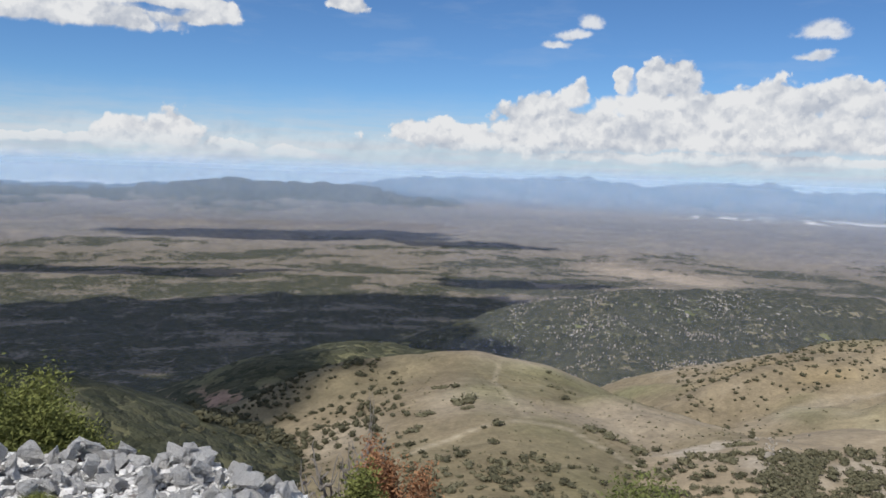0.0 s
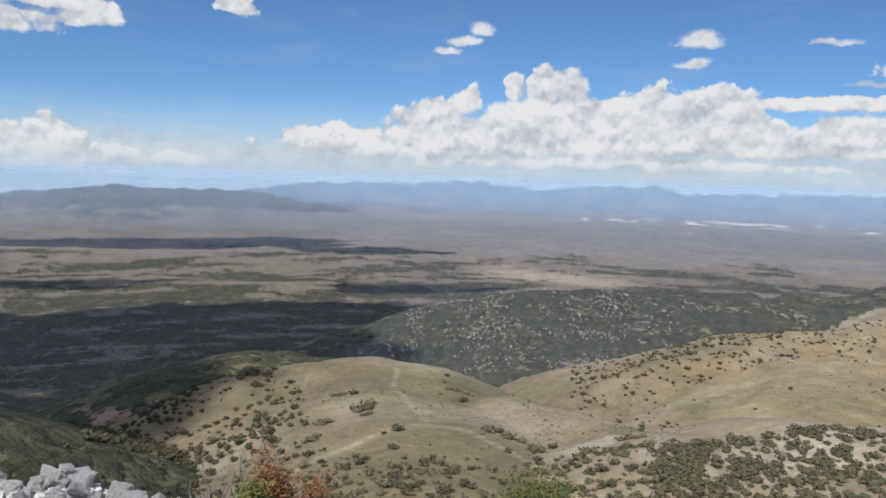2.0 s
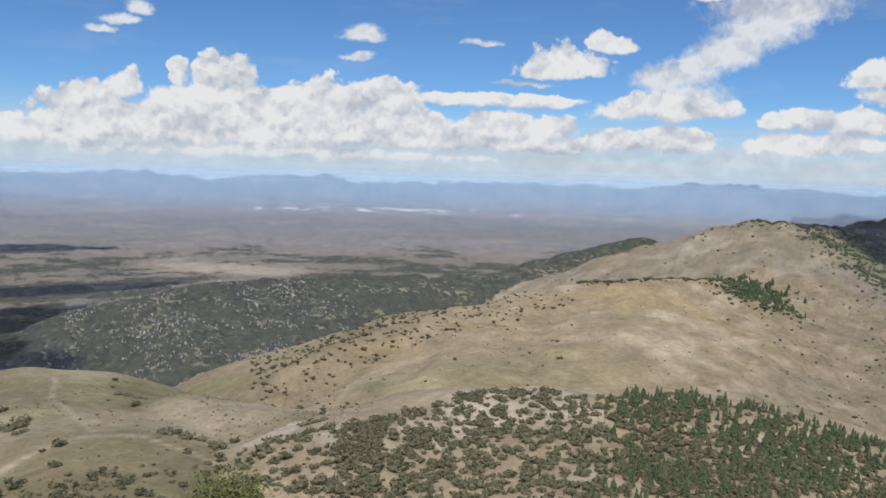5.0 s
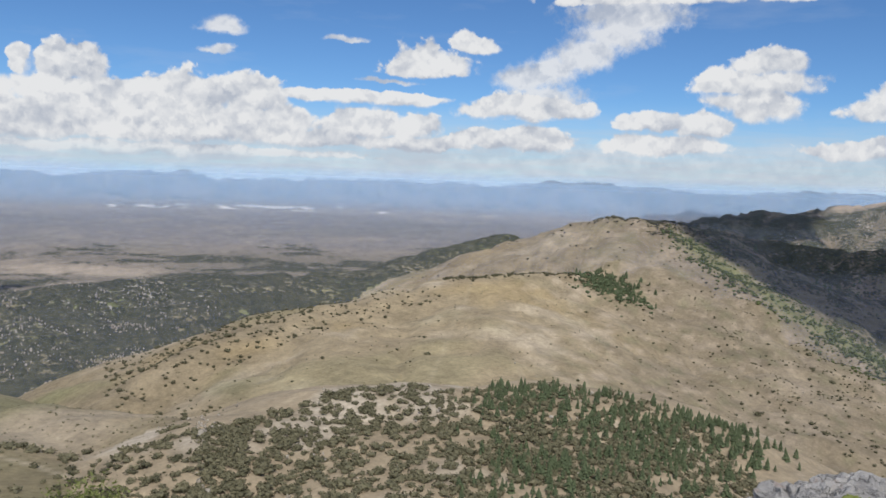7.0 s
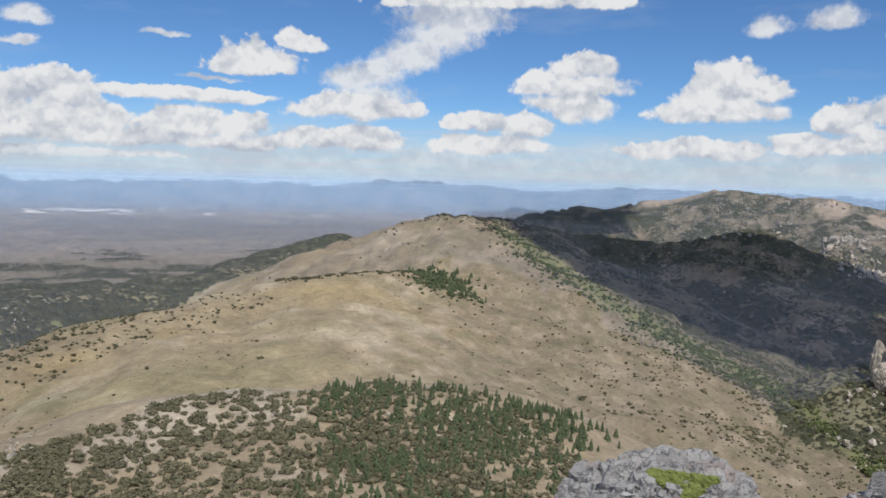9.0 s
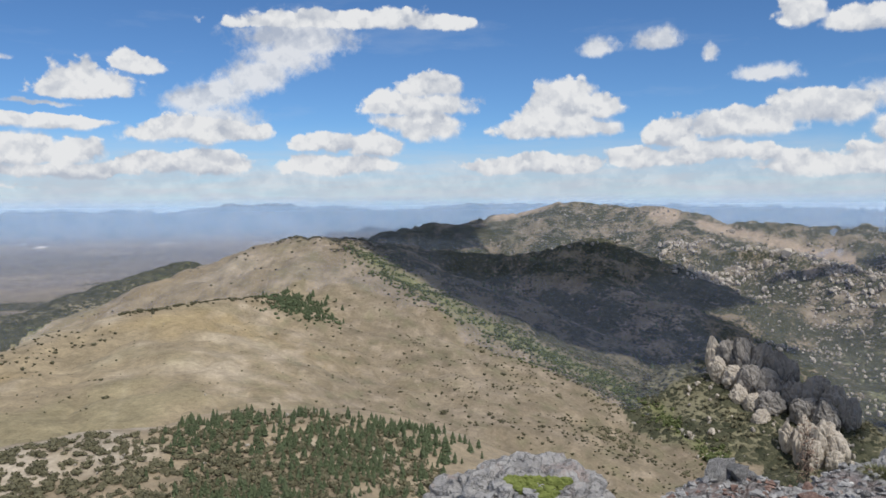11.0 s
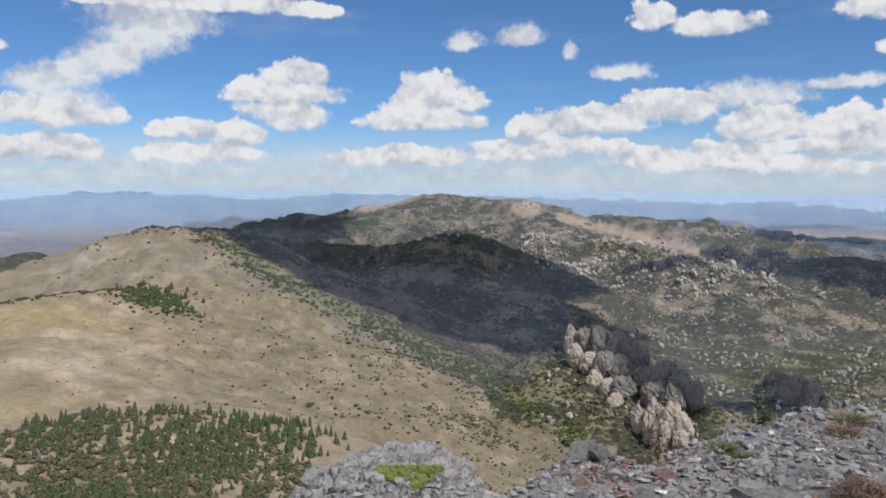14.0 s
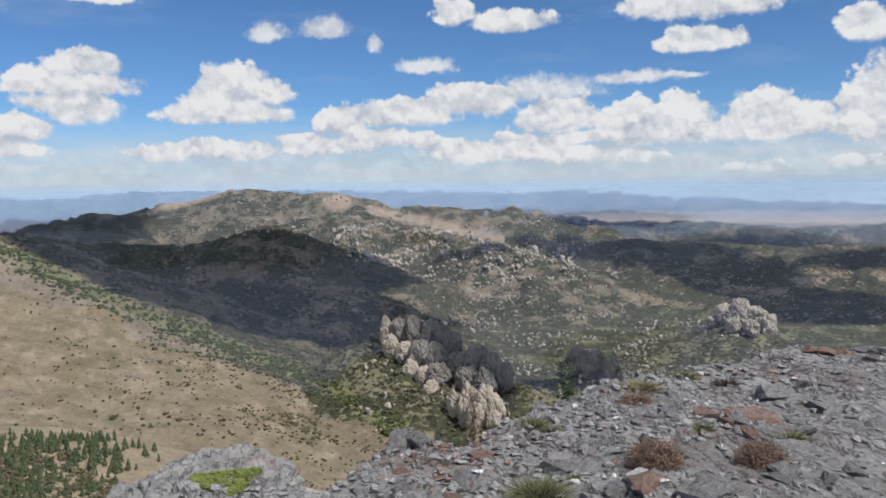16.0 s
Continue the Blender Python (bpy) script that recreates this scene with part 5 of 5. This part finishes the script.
def rock(kind, az, r, size, label, group, lift=0.0, tilt=0.35, shapes=ROCKS, tall=1.0):
    p = put_on(az, r)[0]
    size *= 0.8 if kind == "white" and size > 0.1 else 1.0
    tall = min(tall, 1.1) if kind == "white" else tall
    ob = new("rock", shapes[kind][nrng.integers(len(shapes[kind]))])
    ob.matrix_basis = Matrix.LocRotScale(Vector((p[0], p[1], p[2] + lift - 0.12 * size)), Euler((nrng.normal(0, tilt), nrng.normal(0, tilt), nrng.uniform(0, 6.28))), (size, size, size * tall))
    return tagged(ob, label, "rock", group)


# the white heap: large blocks along its top, smaller ones towards the eye
for az, r, size, lift, tall in ((-24.2, 5.3, 0.20, 0.02, 1.3), (-22.6, 5.2, 0.17, 0.0, 1.2), (-21.3, 5.0, 0.24, -0.05, 1.1), (-19.2, 4.95, 0.16, 0.02, 1.3), (-18.0, 4.9, 0.19, 0.0, 1.2), (-16.9, 4.8, 0.17, 0.0, 1.2), (-15.9, 4.7, 0.13, 0.0, 1.1), (-14.0, 4.55, 0.14, 0.0, 1.2), (-13.2, 4.4, 0.15, -0.02, 1.2), (-12.0, 4.3, 0.10, 0.0, 1.0), (-11.0, 4.2, 0.11, 0.0, 1.0), (-26.2, 5.3, 0.13, 0.02, 1.2), (-27.6, 5.3, 0.11, 0.02, 1.2), (-29.2, 5.3, 0.14, 0.02, 1.1), (-30.5, 5.3, 0.15, 0.02, 1.1), (-25.2, 5.05, 0.16, 0, 1.0), (-23.2, 4.8, 0.17, 0, 0.9), (-20.0, 4.6, 0.16, 0, 1.0), (-17.6, 4.5, 0.17, 0, 0.9)):
    rock("white", az, r * 0.905, size * 0.85, "large angular block of pale grey quartzite in the summit heap", "blocks of the white heap", lift, 0.35, ROCKS, tall)
for _ in range(70):
    az = nrng.uniform(-31, -10)
    brow = np.interp(az, [b[0] for b in BROW], [b[1] for b in BROW])
    rock("white", az, brow - nrng.uniform(0.0, 0.7), nrng.uniform(0.05, 0.1), "jagged white piece of quartzite on top of the heap", "stones of the white heap", nrng.uniform(0.0, 0.09), 0.9)
for _ in range(80):
    az = nrng.uniform(-32, -9)
    brow = np.interp(az, [b[0] for b in BROW], [b[1] for b in BROW])
    r = brow - nrng.uniform(0.0, 1.9) ** 1.2
    if nrng.uniform() < 0.12 or (az < -27 and nrng.uniform() < 0.4 and r > 4.6):
        rock("rust", az, r, nrng.uniform(0.04, 0.09), "reddish broken stone among the white rocks", "stones of the white heap")
    else:
        rock("white", az, r, 0.04 + 0.10 * nrng.uniform() ** 2, "angular piece of white and grey quartzite", "stones of the white heap")
CHIPS = [chunk(nrng, 9, (1.0, nrng.uniform(0.5, 0.9), nrng.uniform(0.25, 0.6))) for _ in range(10)]


def chips(n, az0, az1, r0, inset, size, mat, label, keep=None):
    az = nrng.uniform(az0, az1, n)
    brow = np.interp(az, [b[0] for b in BROW], [b[1] for b in BROW]) + 0.25
    r = np.sqrt(nrng.uniform(0, 1, n) * (brow**2 - r0**2) + r0**2)
    if keep:
        ok = nrng.uniform(0, 1, n) < keep(az, r)
        az, r = az[ok], r[ok]
    p = put_on(az, r)
    p[:, 2] -= 0.005
    ob = spread("stone_chips", CHIPS, p, size[0] + (size[1] - size[0]) * nrng.uniform(0, 1, len(p)) ** 3, mat, nrng, 1.0, False, 0.35)
    return tagged(ob, label, "stones", kind="stuff")


chips(5200, -36, -7, 2.6, 0, (0.012, 0.07), white_stone, "litter of white quartzite chips on the summit")
chips(8000, 58, 122, 3.0, 0, (0.010, 0.06), grey_stone, "litter of grey limestone chips on the summit")
chips(1500, 74, 122, 3.0, 0, (0.012, 0.055), rust_stone, "rusty red chips among the grey stones", lambda a, r: np.clip(2.2 * fbm(r * np.sin(np.radians(a)), r * np.cos(np.radians(a)), 0.9, 3, 111), 0, 1))
chips(110, 80, 122, 3.0, 0, (0.015, 0.06), white_stone, "pale broken stones among the grey ones")

# the right-hand slope: larger stones, slabs, reddish and pale blocks
for _ in range(128):
    az = nrng.uniform(76, 118)
    brow = np.interp(az, [b[0] for b in BROW], [b[1] for b in BROW])
    r = nrng.uniform(3.6, brow - 0.1)
    near_edge = 0.55 if r > brow - 1.0 else 1.0
    red = fbm(np.array([r * math.sin(radians(az))]), np.array([r * math.cos(radians(az))]), 0.9, 3, 111)[0] > 0.12
    if nrng.uniform() < 0.45:
        rock("rust" if red else "grey", az, r, near_edge * nrng.uniform(0.08, 0.26), "flat weathered limestone slab set in the stony ground", "slabs on the summit", 0.0, 0.14, SLABS)
    else:
        rock("rust" if red else ("grey" if nrng.uniform() < 0.75 else "white"), az, r, near_edge * (0.03 + 0.09 * nrng.uniform() ** 2), "angular limestone rock on the stony ground", "rocks on the summit")
for az, r, size, kind, tall in ((82.7, 5.0, 0.12, "grey", 1.2), (83.4, 5.1, 0.13, "grey", 1.0), (81.6, 5.0, 0.15, "grey", 0.9), (86.0, 4.4, 0.11, "grey", 1.0), (99.4, 4.55, 0.12, "white", 1.0), (98.6, 4.4, 0.10, "white", 0.9), (96.8, 4.2, 0.11, "grey", 1.0), (110.2, 8.3, 0.2, "rust", 0.7), (111.2, 8.4, 0.18, "rust", 0.6), (109.2, 8.2, 0.15, "rust", 0.6), (112.6, 8.5, 0.2, "grey", 0.6), (113.8, 8.5, 0.2, "grey", 0.6), (103.0, 5.6, 0.16, "rust", 0.7), (104.2, 5.5, 0.1, "rust", 0.8), (105.6, 5.3, 0.1, "rust", 0.8), (93.8, 6.4, 0.24, "rust", 0.35), (92.2, 6.0, 0.22, "grey", 0.5), (101.5, 6.2, 0.24, "grey", 0.5), (107, 6.6, 0.3, "grey", 0.4), (111, 6.4, 0.3, "grey", 0.5)):
    rock(kind, az, r, size, "weathered rock standing out of the stony slope", "larger summit rocks", 0.0, 0.2, ROCKS, tall)


def outcrop(az, r, top_el, wide, tall, label):
    """A rugged standing outcrop: one lumpy, fissured block."""
    bm = bmesh.new()
    bmesh.ops.create_icosphere(bm, subdivisions=6, radius=1)
    for v in bm.verts:
        p = v.co.copy()
        sharp = abs(p.x) ** 0.88, abs(p.y) ** 0.85, abs(p.z) ** 0.9
        p = Vector((math.copysign(sharp[0], p.x), math.copysign(sharp[1], p.y), math.copysign(sharp[2], p.z)))
        n = 0.11 * noise.fractal(p * 1.6 + Vector((3, 8, 1)), 1.0, 2.0, 4) + 0.10 * p.x * max(p.z, 0)
        ledge = 0.07 * abs(noise.noise(Vector((p.x * 2.5, p.y * 2.5, p.z * 6)) + Vector((9, 2, 4)))) + 0.06 * noise.fractal(p * 6, 1.0, 2.0, 4)
        cell = noise.voronoi(Vector((p.x * 3.0, p.y * 3.0, p.z * 5.0)))[0]
        p *= 1 + n + ledge - 0.12 * max(0.0, 0.22 - (cell[1] - cell[0])) * 3
        v.co = Vector((p.x * wide, p.y * wide * 0.8, p.z * tall))
    me = bpy.data.meshes.new("outcrop")
    bm.to_mesh(me)
    bm.free()
    me.materials.append(lichen_stone)
    ob = new("rock_outcrop", me)
    c = at(az, r, top_el)
    ob.location = (c[0], c[1], c[2] - tall * 1.02)
    ob.rotation_euler = (0, 0, radians(-az))
    return tagged(ob, label, "rock")


hump = outcrop(67.6, 4.6, -18.3, 0.60, 0.50, "fissured grey limestone outcrop with a cushion of moss")
moss_root = []
hump_m = pose(*hump.location, 0, 0, -67.6)
inward = hump_m.inverted()
bpy.context.view_layer.update()
for k in range(700):
    a, d = nrng.uniform(0, 6.28), math.sqrt(nrng.uniform())
    m_az, m_el = 69.1 + 2.1 * d * math.cos(a) * (1 + 0.25 * math.sin(3 * a)), -19.9 + 1.0 * d * math.sin(a) + 0.3 * math.cos(2 * a)
    eye_l, aim_l = inward @ Vector((0, 0, EYE)), inward @ Vector(at(m_az, 5, m_el))
    hit, place, normal, _ = hump.ray_cast(eye_l, (aim_l - eye_l).normalized())
    if hit:
        v, f = ball(1, nrng, 0.5)
        moss_root.append((v * nrng.uniform(0.010, 0.022) * np.array([1, 1, 0.7]) + np.array(place), f))
if moss_root:
    part("moss", fast_mesh("moss", *joined(moss_root), moss_green), hump, "bright yellow-green moss cushion")


# ---- branching wood and leafy bushes ----
def tube(a, b, ra, rb, sides=5):
    a, b = np.array(a, float), np.array(b, float)
    d = b - a
    d /= np.linalg.norm(d) + 1e-9
    s = np.cross(d, (0.3, 0.5, 0.8))
    s /= np.linalg.norm(s)
    t = np.cross(d, s)
    v, f = [], []
    for c, r in ((a, ra), (b, rb)):
        for k in range(sides):
            w = 2 * math.pi * k / sides
            v.append(c + r * (math.cos(w) * s + math.sin(w) * t))
    for k in range(sides):
        j = (k + 1) % sides
        f += [(k, j, j + sides), (k, j + sides, k + sides)]
    return np.array(v), np.array(f)


def limbs(rng, base, way, length, radius, depth, bend=0.35, fork=(2, 4), out=None, tips=None, lift=0.1):
    """Crooked wood that forks; fills out with tubes and tips with the ends of twigs."""
    p, d = np.array(base, float), np.array(way, float)
    d /= np.linalg.norm(d)
    n = 4
    for i in range(n):
        q = p + d * length / n
        out.append(tube(p, q, radius * (1 - 0.5 * i / n), radius * (1 - 0.5 * (i + 1) / n), 5 if radius > 0.008 else 3))
        if depth > 0 and i > 0:
            for _ in range(int(rng.integers(*fork)) if i == n - 1 else 1):
                w = d + rng.normal(0, 0.75, 3) + np.array([0, 0, lift])
                limbs(rng, q, w, length * rng.uniform(0.45, 0.75), radius * 0.5, depth - 1, bend, fork, out, tips, lift)
        p = q
        d = d + rng.normal(0, bend, 3) + np.array([0, 0, lift * 0.5])
        d /= np.linalg.norm(d)
        if tips is not None and depth <= 1:
            tips.append(p.copy())
    return out


def sprays(rng, tips, per, size, scatter, long=2.0):
    """Small leaf blades round the twig ends."""
    c = np.repeat(np.array(tips), per, axis=0)
    n = len(c)
    c = c + rng.normal(0, scatter, (n, 3))
    t1 = rng.normal(0, 1, (n, 3))
    t1[:, 2] = np.abs(t1[:, 2]) * 0.8
    t1 /= np.linalg.norm(t1, axis=1)[:, None]
    t2 = np.cross(t1, rng.normal(0, 1, (n, 3)))
    t2 /= np.linalg.norm(t2, axis=1)[:, None] + 1e-6
    s = (size * rng.uniform(0.6, 1.4, n))[:, None]
    v = np.stack([c - t2 * s * 0.5, c + t2 * s * 0.5, c + t1 * s * long], 1).reshape(-1, 3)
    return v, np.arange(len(v)).reshape(-1, 3)


def woody(name, category, label, places, wood, leaf, seed, tall, depth=3, stems=4, lean=0.6, per=5, blade=0.03, scatter=0.06, radius=0.025, lift=0.12, leaf_name="foliage", long=2.0, girth=None):
    """A bush or small tree standing on the ground at each bearing and distance."""
    rng = np.random.default_rng(seed)
    made = None
    for az, r in places:
        p = put_on(az, r)[0]
        root = new(name)
        root.location = (p[0], p[1], p[2] - 0.03)
        out, tips = [], []
        for k in range(stems):
            a = 2 * math.pi * k / stems + rng.uniform(0, 1)
            limbs(rng, (0, 0, 0), (lean * math.cos(a), lean * math.sin(a), 1.0), tall * rng.uniform(0.5, 0.75), radius, depth, 0.25 if leaf else 0.5, (2, 4), out, tips, lift)
        v, f = joined(out)
        k = tall / max(v[:, 2].max(), 0.1)
        if girth:
            g = girth / max(np.percentile(np.hypot(v[:, 0], v[:, 1]), 92), 0.05)
            k = np.array([g, g, k])
        part("stem", fast_mesh("stem", v * k, f, wood), root)
        if leaf:
            lv, lf = sprays(rng, [q * k for q in tips], per, blade, scatter, long)
            part(leaf_name, fast_mesh(leaf_name, lv, lf, leaf), root)
        made = tagged(root, label, category)
    return made


def height_to(az, r, el):
    """How tall a thing on the ground must be for its top to reach that angle."""
    return at(az, r, el)[2] - put_on(az, r)[0][2]


woody("juniper_bush", "bush", "yellow-green juniper bush behind the white rock heap", [(-28.6, 8.6)], burnt_wood, juniper_green, 1, height_to(-28.6, 8.6, -13.4), 3, 6, 0.7, 40, 0.022, 0.10, girth=0.72)
woody("juniper_bush", "bush", "green bush growing below the white rock heap", [(-25.6, 8.4)], burnt_wood, juniper_green, 2, height_to(-25.6, 8.4, -17.2), 3, 5, 0.8, 36, 0.022, 0.10, girth=0.45)
woody("juniper_bush", "bush", "fresh green bush at the edge of the summit", [(-5.4, 4.7)], burnt_wood, juniper_green, 3, height_to(-5.4, 4.7, -21.6), 3, 6, 0.8, 40, 0.014, 0.05, girth=0.26)
woody("dead_bush", "bush", "dead conifer bush with rust-orange needles", [(-3.9, 5.9)], burnt_wood, dead_orange, 4, height_to(-3.9, 5.9, -18.9), 3, 3, 0.25, 26, 0.014, 0.045, girth=0.17)
woody("dead_bush", "bush", "low dead bush with rust-orange needles", [(-1.6, 5.6)], burnt_wood, dead_orange, 5, height_to(-1.6, 5.6, -21.2), 3, 4, 0.7, 20, 0.014, 0.05, girth=0.24)
woody("dead_tree", "tree", "bare grey dead tree with crooked branches", [(-5.2, 6.8)], dead_wood, None, 6, height_to(-5.2, 6.8, -15.6), 4, 2, 0.3, 0, 0, 0, 0.12, 0.05, girth=0.42)
woody("dead_tree", "tree", "small bare dead tree leaning outward", [(-7.4, 6.2)], dead_wood, None, 8, height_to(-7.4, 6.2, -18.6), 3, 2, 0.9, 0, 0, 0, 0.11, 0.02, girth=0.4)
woody("young_pine", "tree", "bushy young green pine below the summit's edge", [(16.3, 7.8)], burnt_wood, pine_green, 9, height_to(16.3, 7.8, -19.5), 3, 6, 0.4, 40, 0.018, 0.07, girth=0.48)
woody("juniper_bush", "bush", "pale green bush below the summit's edge", [(26.4, 6.4)], burnt_wood, tuft_green, 10, height_to(26.4, 6.4, -22.1), 3, 4, 0.5, 30, 0.016, 0.05, girth=0.2)
woody("dead_tree", "tree", "small scorched dead tree at the slope's edge", [(87.0, 8.6)], burnt_wood, dry_brown, 12, height_to(87.0, 8.6, -13.9), 3, 1, 0.1, 1, 0.015, 0.03, 0.09, 0.1, girth=0.12)
woody("young_pine", "tree", "thin dark young conifer beyond the stony brow", [(93.4, 9.4)], burnt_wood, conifer_green, 13, height_to(93.4, 9.4, -12.6), 2, 1, 0.05, 5, 0.03, 0.05, 0.02, 0.4, girth=0.09)


def tuft(name, az, r, wide, tall, mat, blades, label, category):
    """A clump of thin stalks fanning out of the stones."""
    p = put_on(az, r)[0]
    shapes = []
    for _ in range(int(2.6 * blades)):
        a, d = nrng.uniform(0, 6.28), math.sqrt(nrng.uniform())
        b0 = np.array([0.35 * wide * d * math.cos(a), 0.35 * wide * d * math.sin(a), 0])
        top = np.array([wide * d * math.cos(a), wide * d * math.sin(a), 0.75 * tall * (1.05 - 0.6 * d * d) * nrng.uniform(0.35, 1.05)]) + nrng.normal(0, 0.22 * wide, 3) * np.array([1, 1, 0.5])
        side = np.cross(top - b0, nrng.normal(0, 1, 3))
        side *= 0.0017 / (np.linalg.norm(side) + 1e-9)
        m = 0.5 * (b0 + top) + np.array([0, 0, 0.12 * tall])
        shapes.append((np.array([b0 - side, b0 + side, m + side, m - side, top]), np.array([(0, 1, 2), (0, 2, 3), (3, 2, 4)])))
    ob = new(name, fast_mesh(name, *joined(shapes), mat))
    ob.location = (p[0], p[1], p[2] - 0.01)
    return tagged(ob, label, category)


def twig_bush(az, r, wide, tall, mat, n, label):
    """A round dried-out bush: a dome filled with fine short twigs that point every way."""
    p = put_on(az, r)[0]
    shapes = []
    for _ in range(int(5 * n)):
        w = nrng.normal(0, 1, 3)
        w[2] = abs(w[2])
        w /= np.linalg.norm(w)
        lump = 1 + 0.22 * math.sin(5 * math.atan2(w[1], w[0]) + az) * (1 - w[2])
        c = w * np.array([wide, wide, tall]) * lump * nrng.uniform(0.15, 1.0) ** 0.5
        d = (0.8 * w + nrng.normal(0, 0.6, 3)) * 0.22 * wide
        side = np.cross(d, nrng.normal(0, 1, 3))
        side *= 0.0022 / (np.linalg.norm(side) + 1e-9)
        shapes.append((np.array([c - d - side, c - d + side, c + d]), np.array([(0, 1, 2)])))
    v, f = joined(shapes)
    v[:, 2] = np.maximum(v[:, 2], -0.01)
    ob = new("dry_bush", fast_mesh("dry_bush", v, f, mat))
    ob.location = (p[0], p[1], p[2] - 0.01)
    return tagged(ob, label, "plant")


def spot(t_az, t_el):
    """Distance at which a sight line at that bearing and angle meets the summit's ground."""
    rr = np.linspace(2.5, float(np.interp(t_az, [b[0] for b in BROW], [b[1] for b in BROW])), 400)
    e = np.degrees(np.arctan2(land(np.full(400, t_az), rr) - EYE, rr))
    return float(rr[np.argmin(np.abs(e - t_el))])


for az, el, w, h, mat, n, label in ((99.6, -19.3, 0.17, 0.20, dry_brown, 500, "round brown dried-out bush among the stones"), (106.6, -18.6, 0.16, 0.17, dry_brown, 420, "withered straw-brown bush among reddish stones"), (91.5, -22.0, 0.20, 0.18, tuft_green, 420, "pale green grass tuft at the eye's feet"),
                                    (108.3, -17.0, 0.13, 0.10, tuft_green, 260, "small olive tuft growing between stones"), (102.8, -16.8, 0.09, 0.07, tuft_green, 160, "small olive tuft growing between stones"), (91.0, -17.0, 0.12, 0.08, tuft_green, 220, "low green cushion plant on the stony brow"), (92.2, -17.4, 0.10, 0.07, tuft_green, 180, "low green cushion plant on the stony brow"),
                                    (101.4, -13.4, 0.17, 0.08, tuft_green, 180, "low dull-green tuft on the far brow"), (104.2, -13.7, 0.14, 0.07, burnt_wood, 140, "dark dry tuft on the far brow"), (98.6, -14.4, 0.20, 0.12, dry_straw, 240, "straw-coloured grass tuft on the brow"), (98.4, -15.2, 0.14, 0.09, dry_brown, 160, "brown dry tuft on the stony slope"),
                                    (-27.2, -22.0, 0.10, 0.07, juniper_green, 220, "small fresh green plant in front of the white rocks"), (-14.6, -22.3, 0.07, 0.05, tuft_green, 120, "small olive tuft between white stones"), (94.0, -20.5, 0.06, 0.06, tuft_green, 90, "small olive tuft growing between stones")):
    if mat is dry_brown or mat is juniper_green:
        twig_bush(az, spot(az, el), w, 0.8 * h, mat, n, label)
    else:
        tuft("grass_tuft", az, spot(az, el), w, h, mat, n, label, "plant")
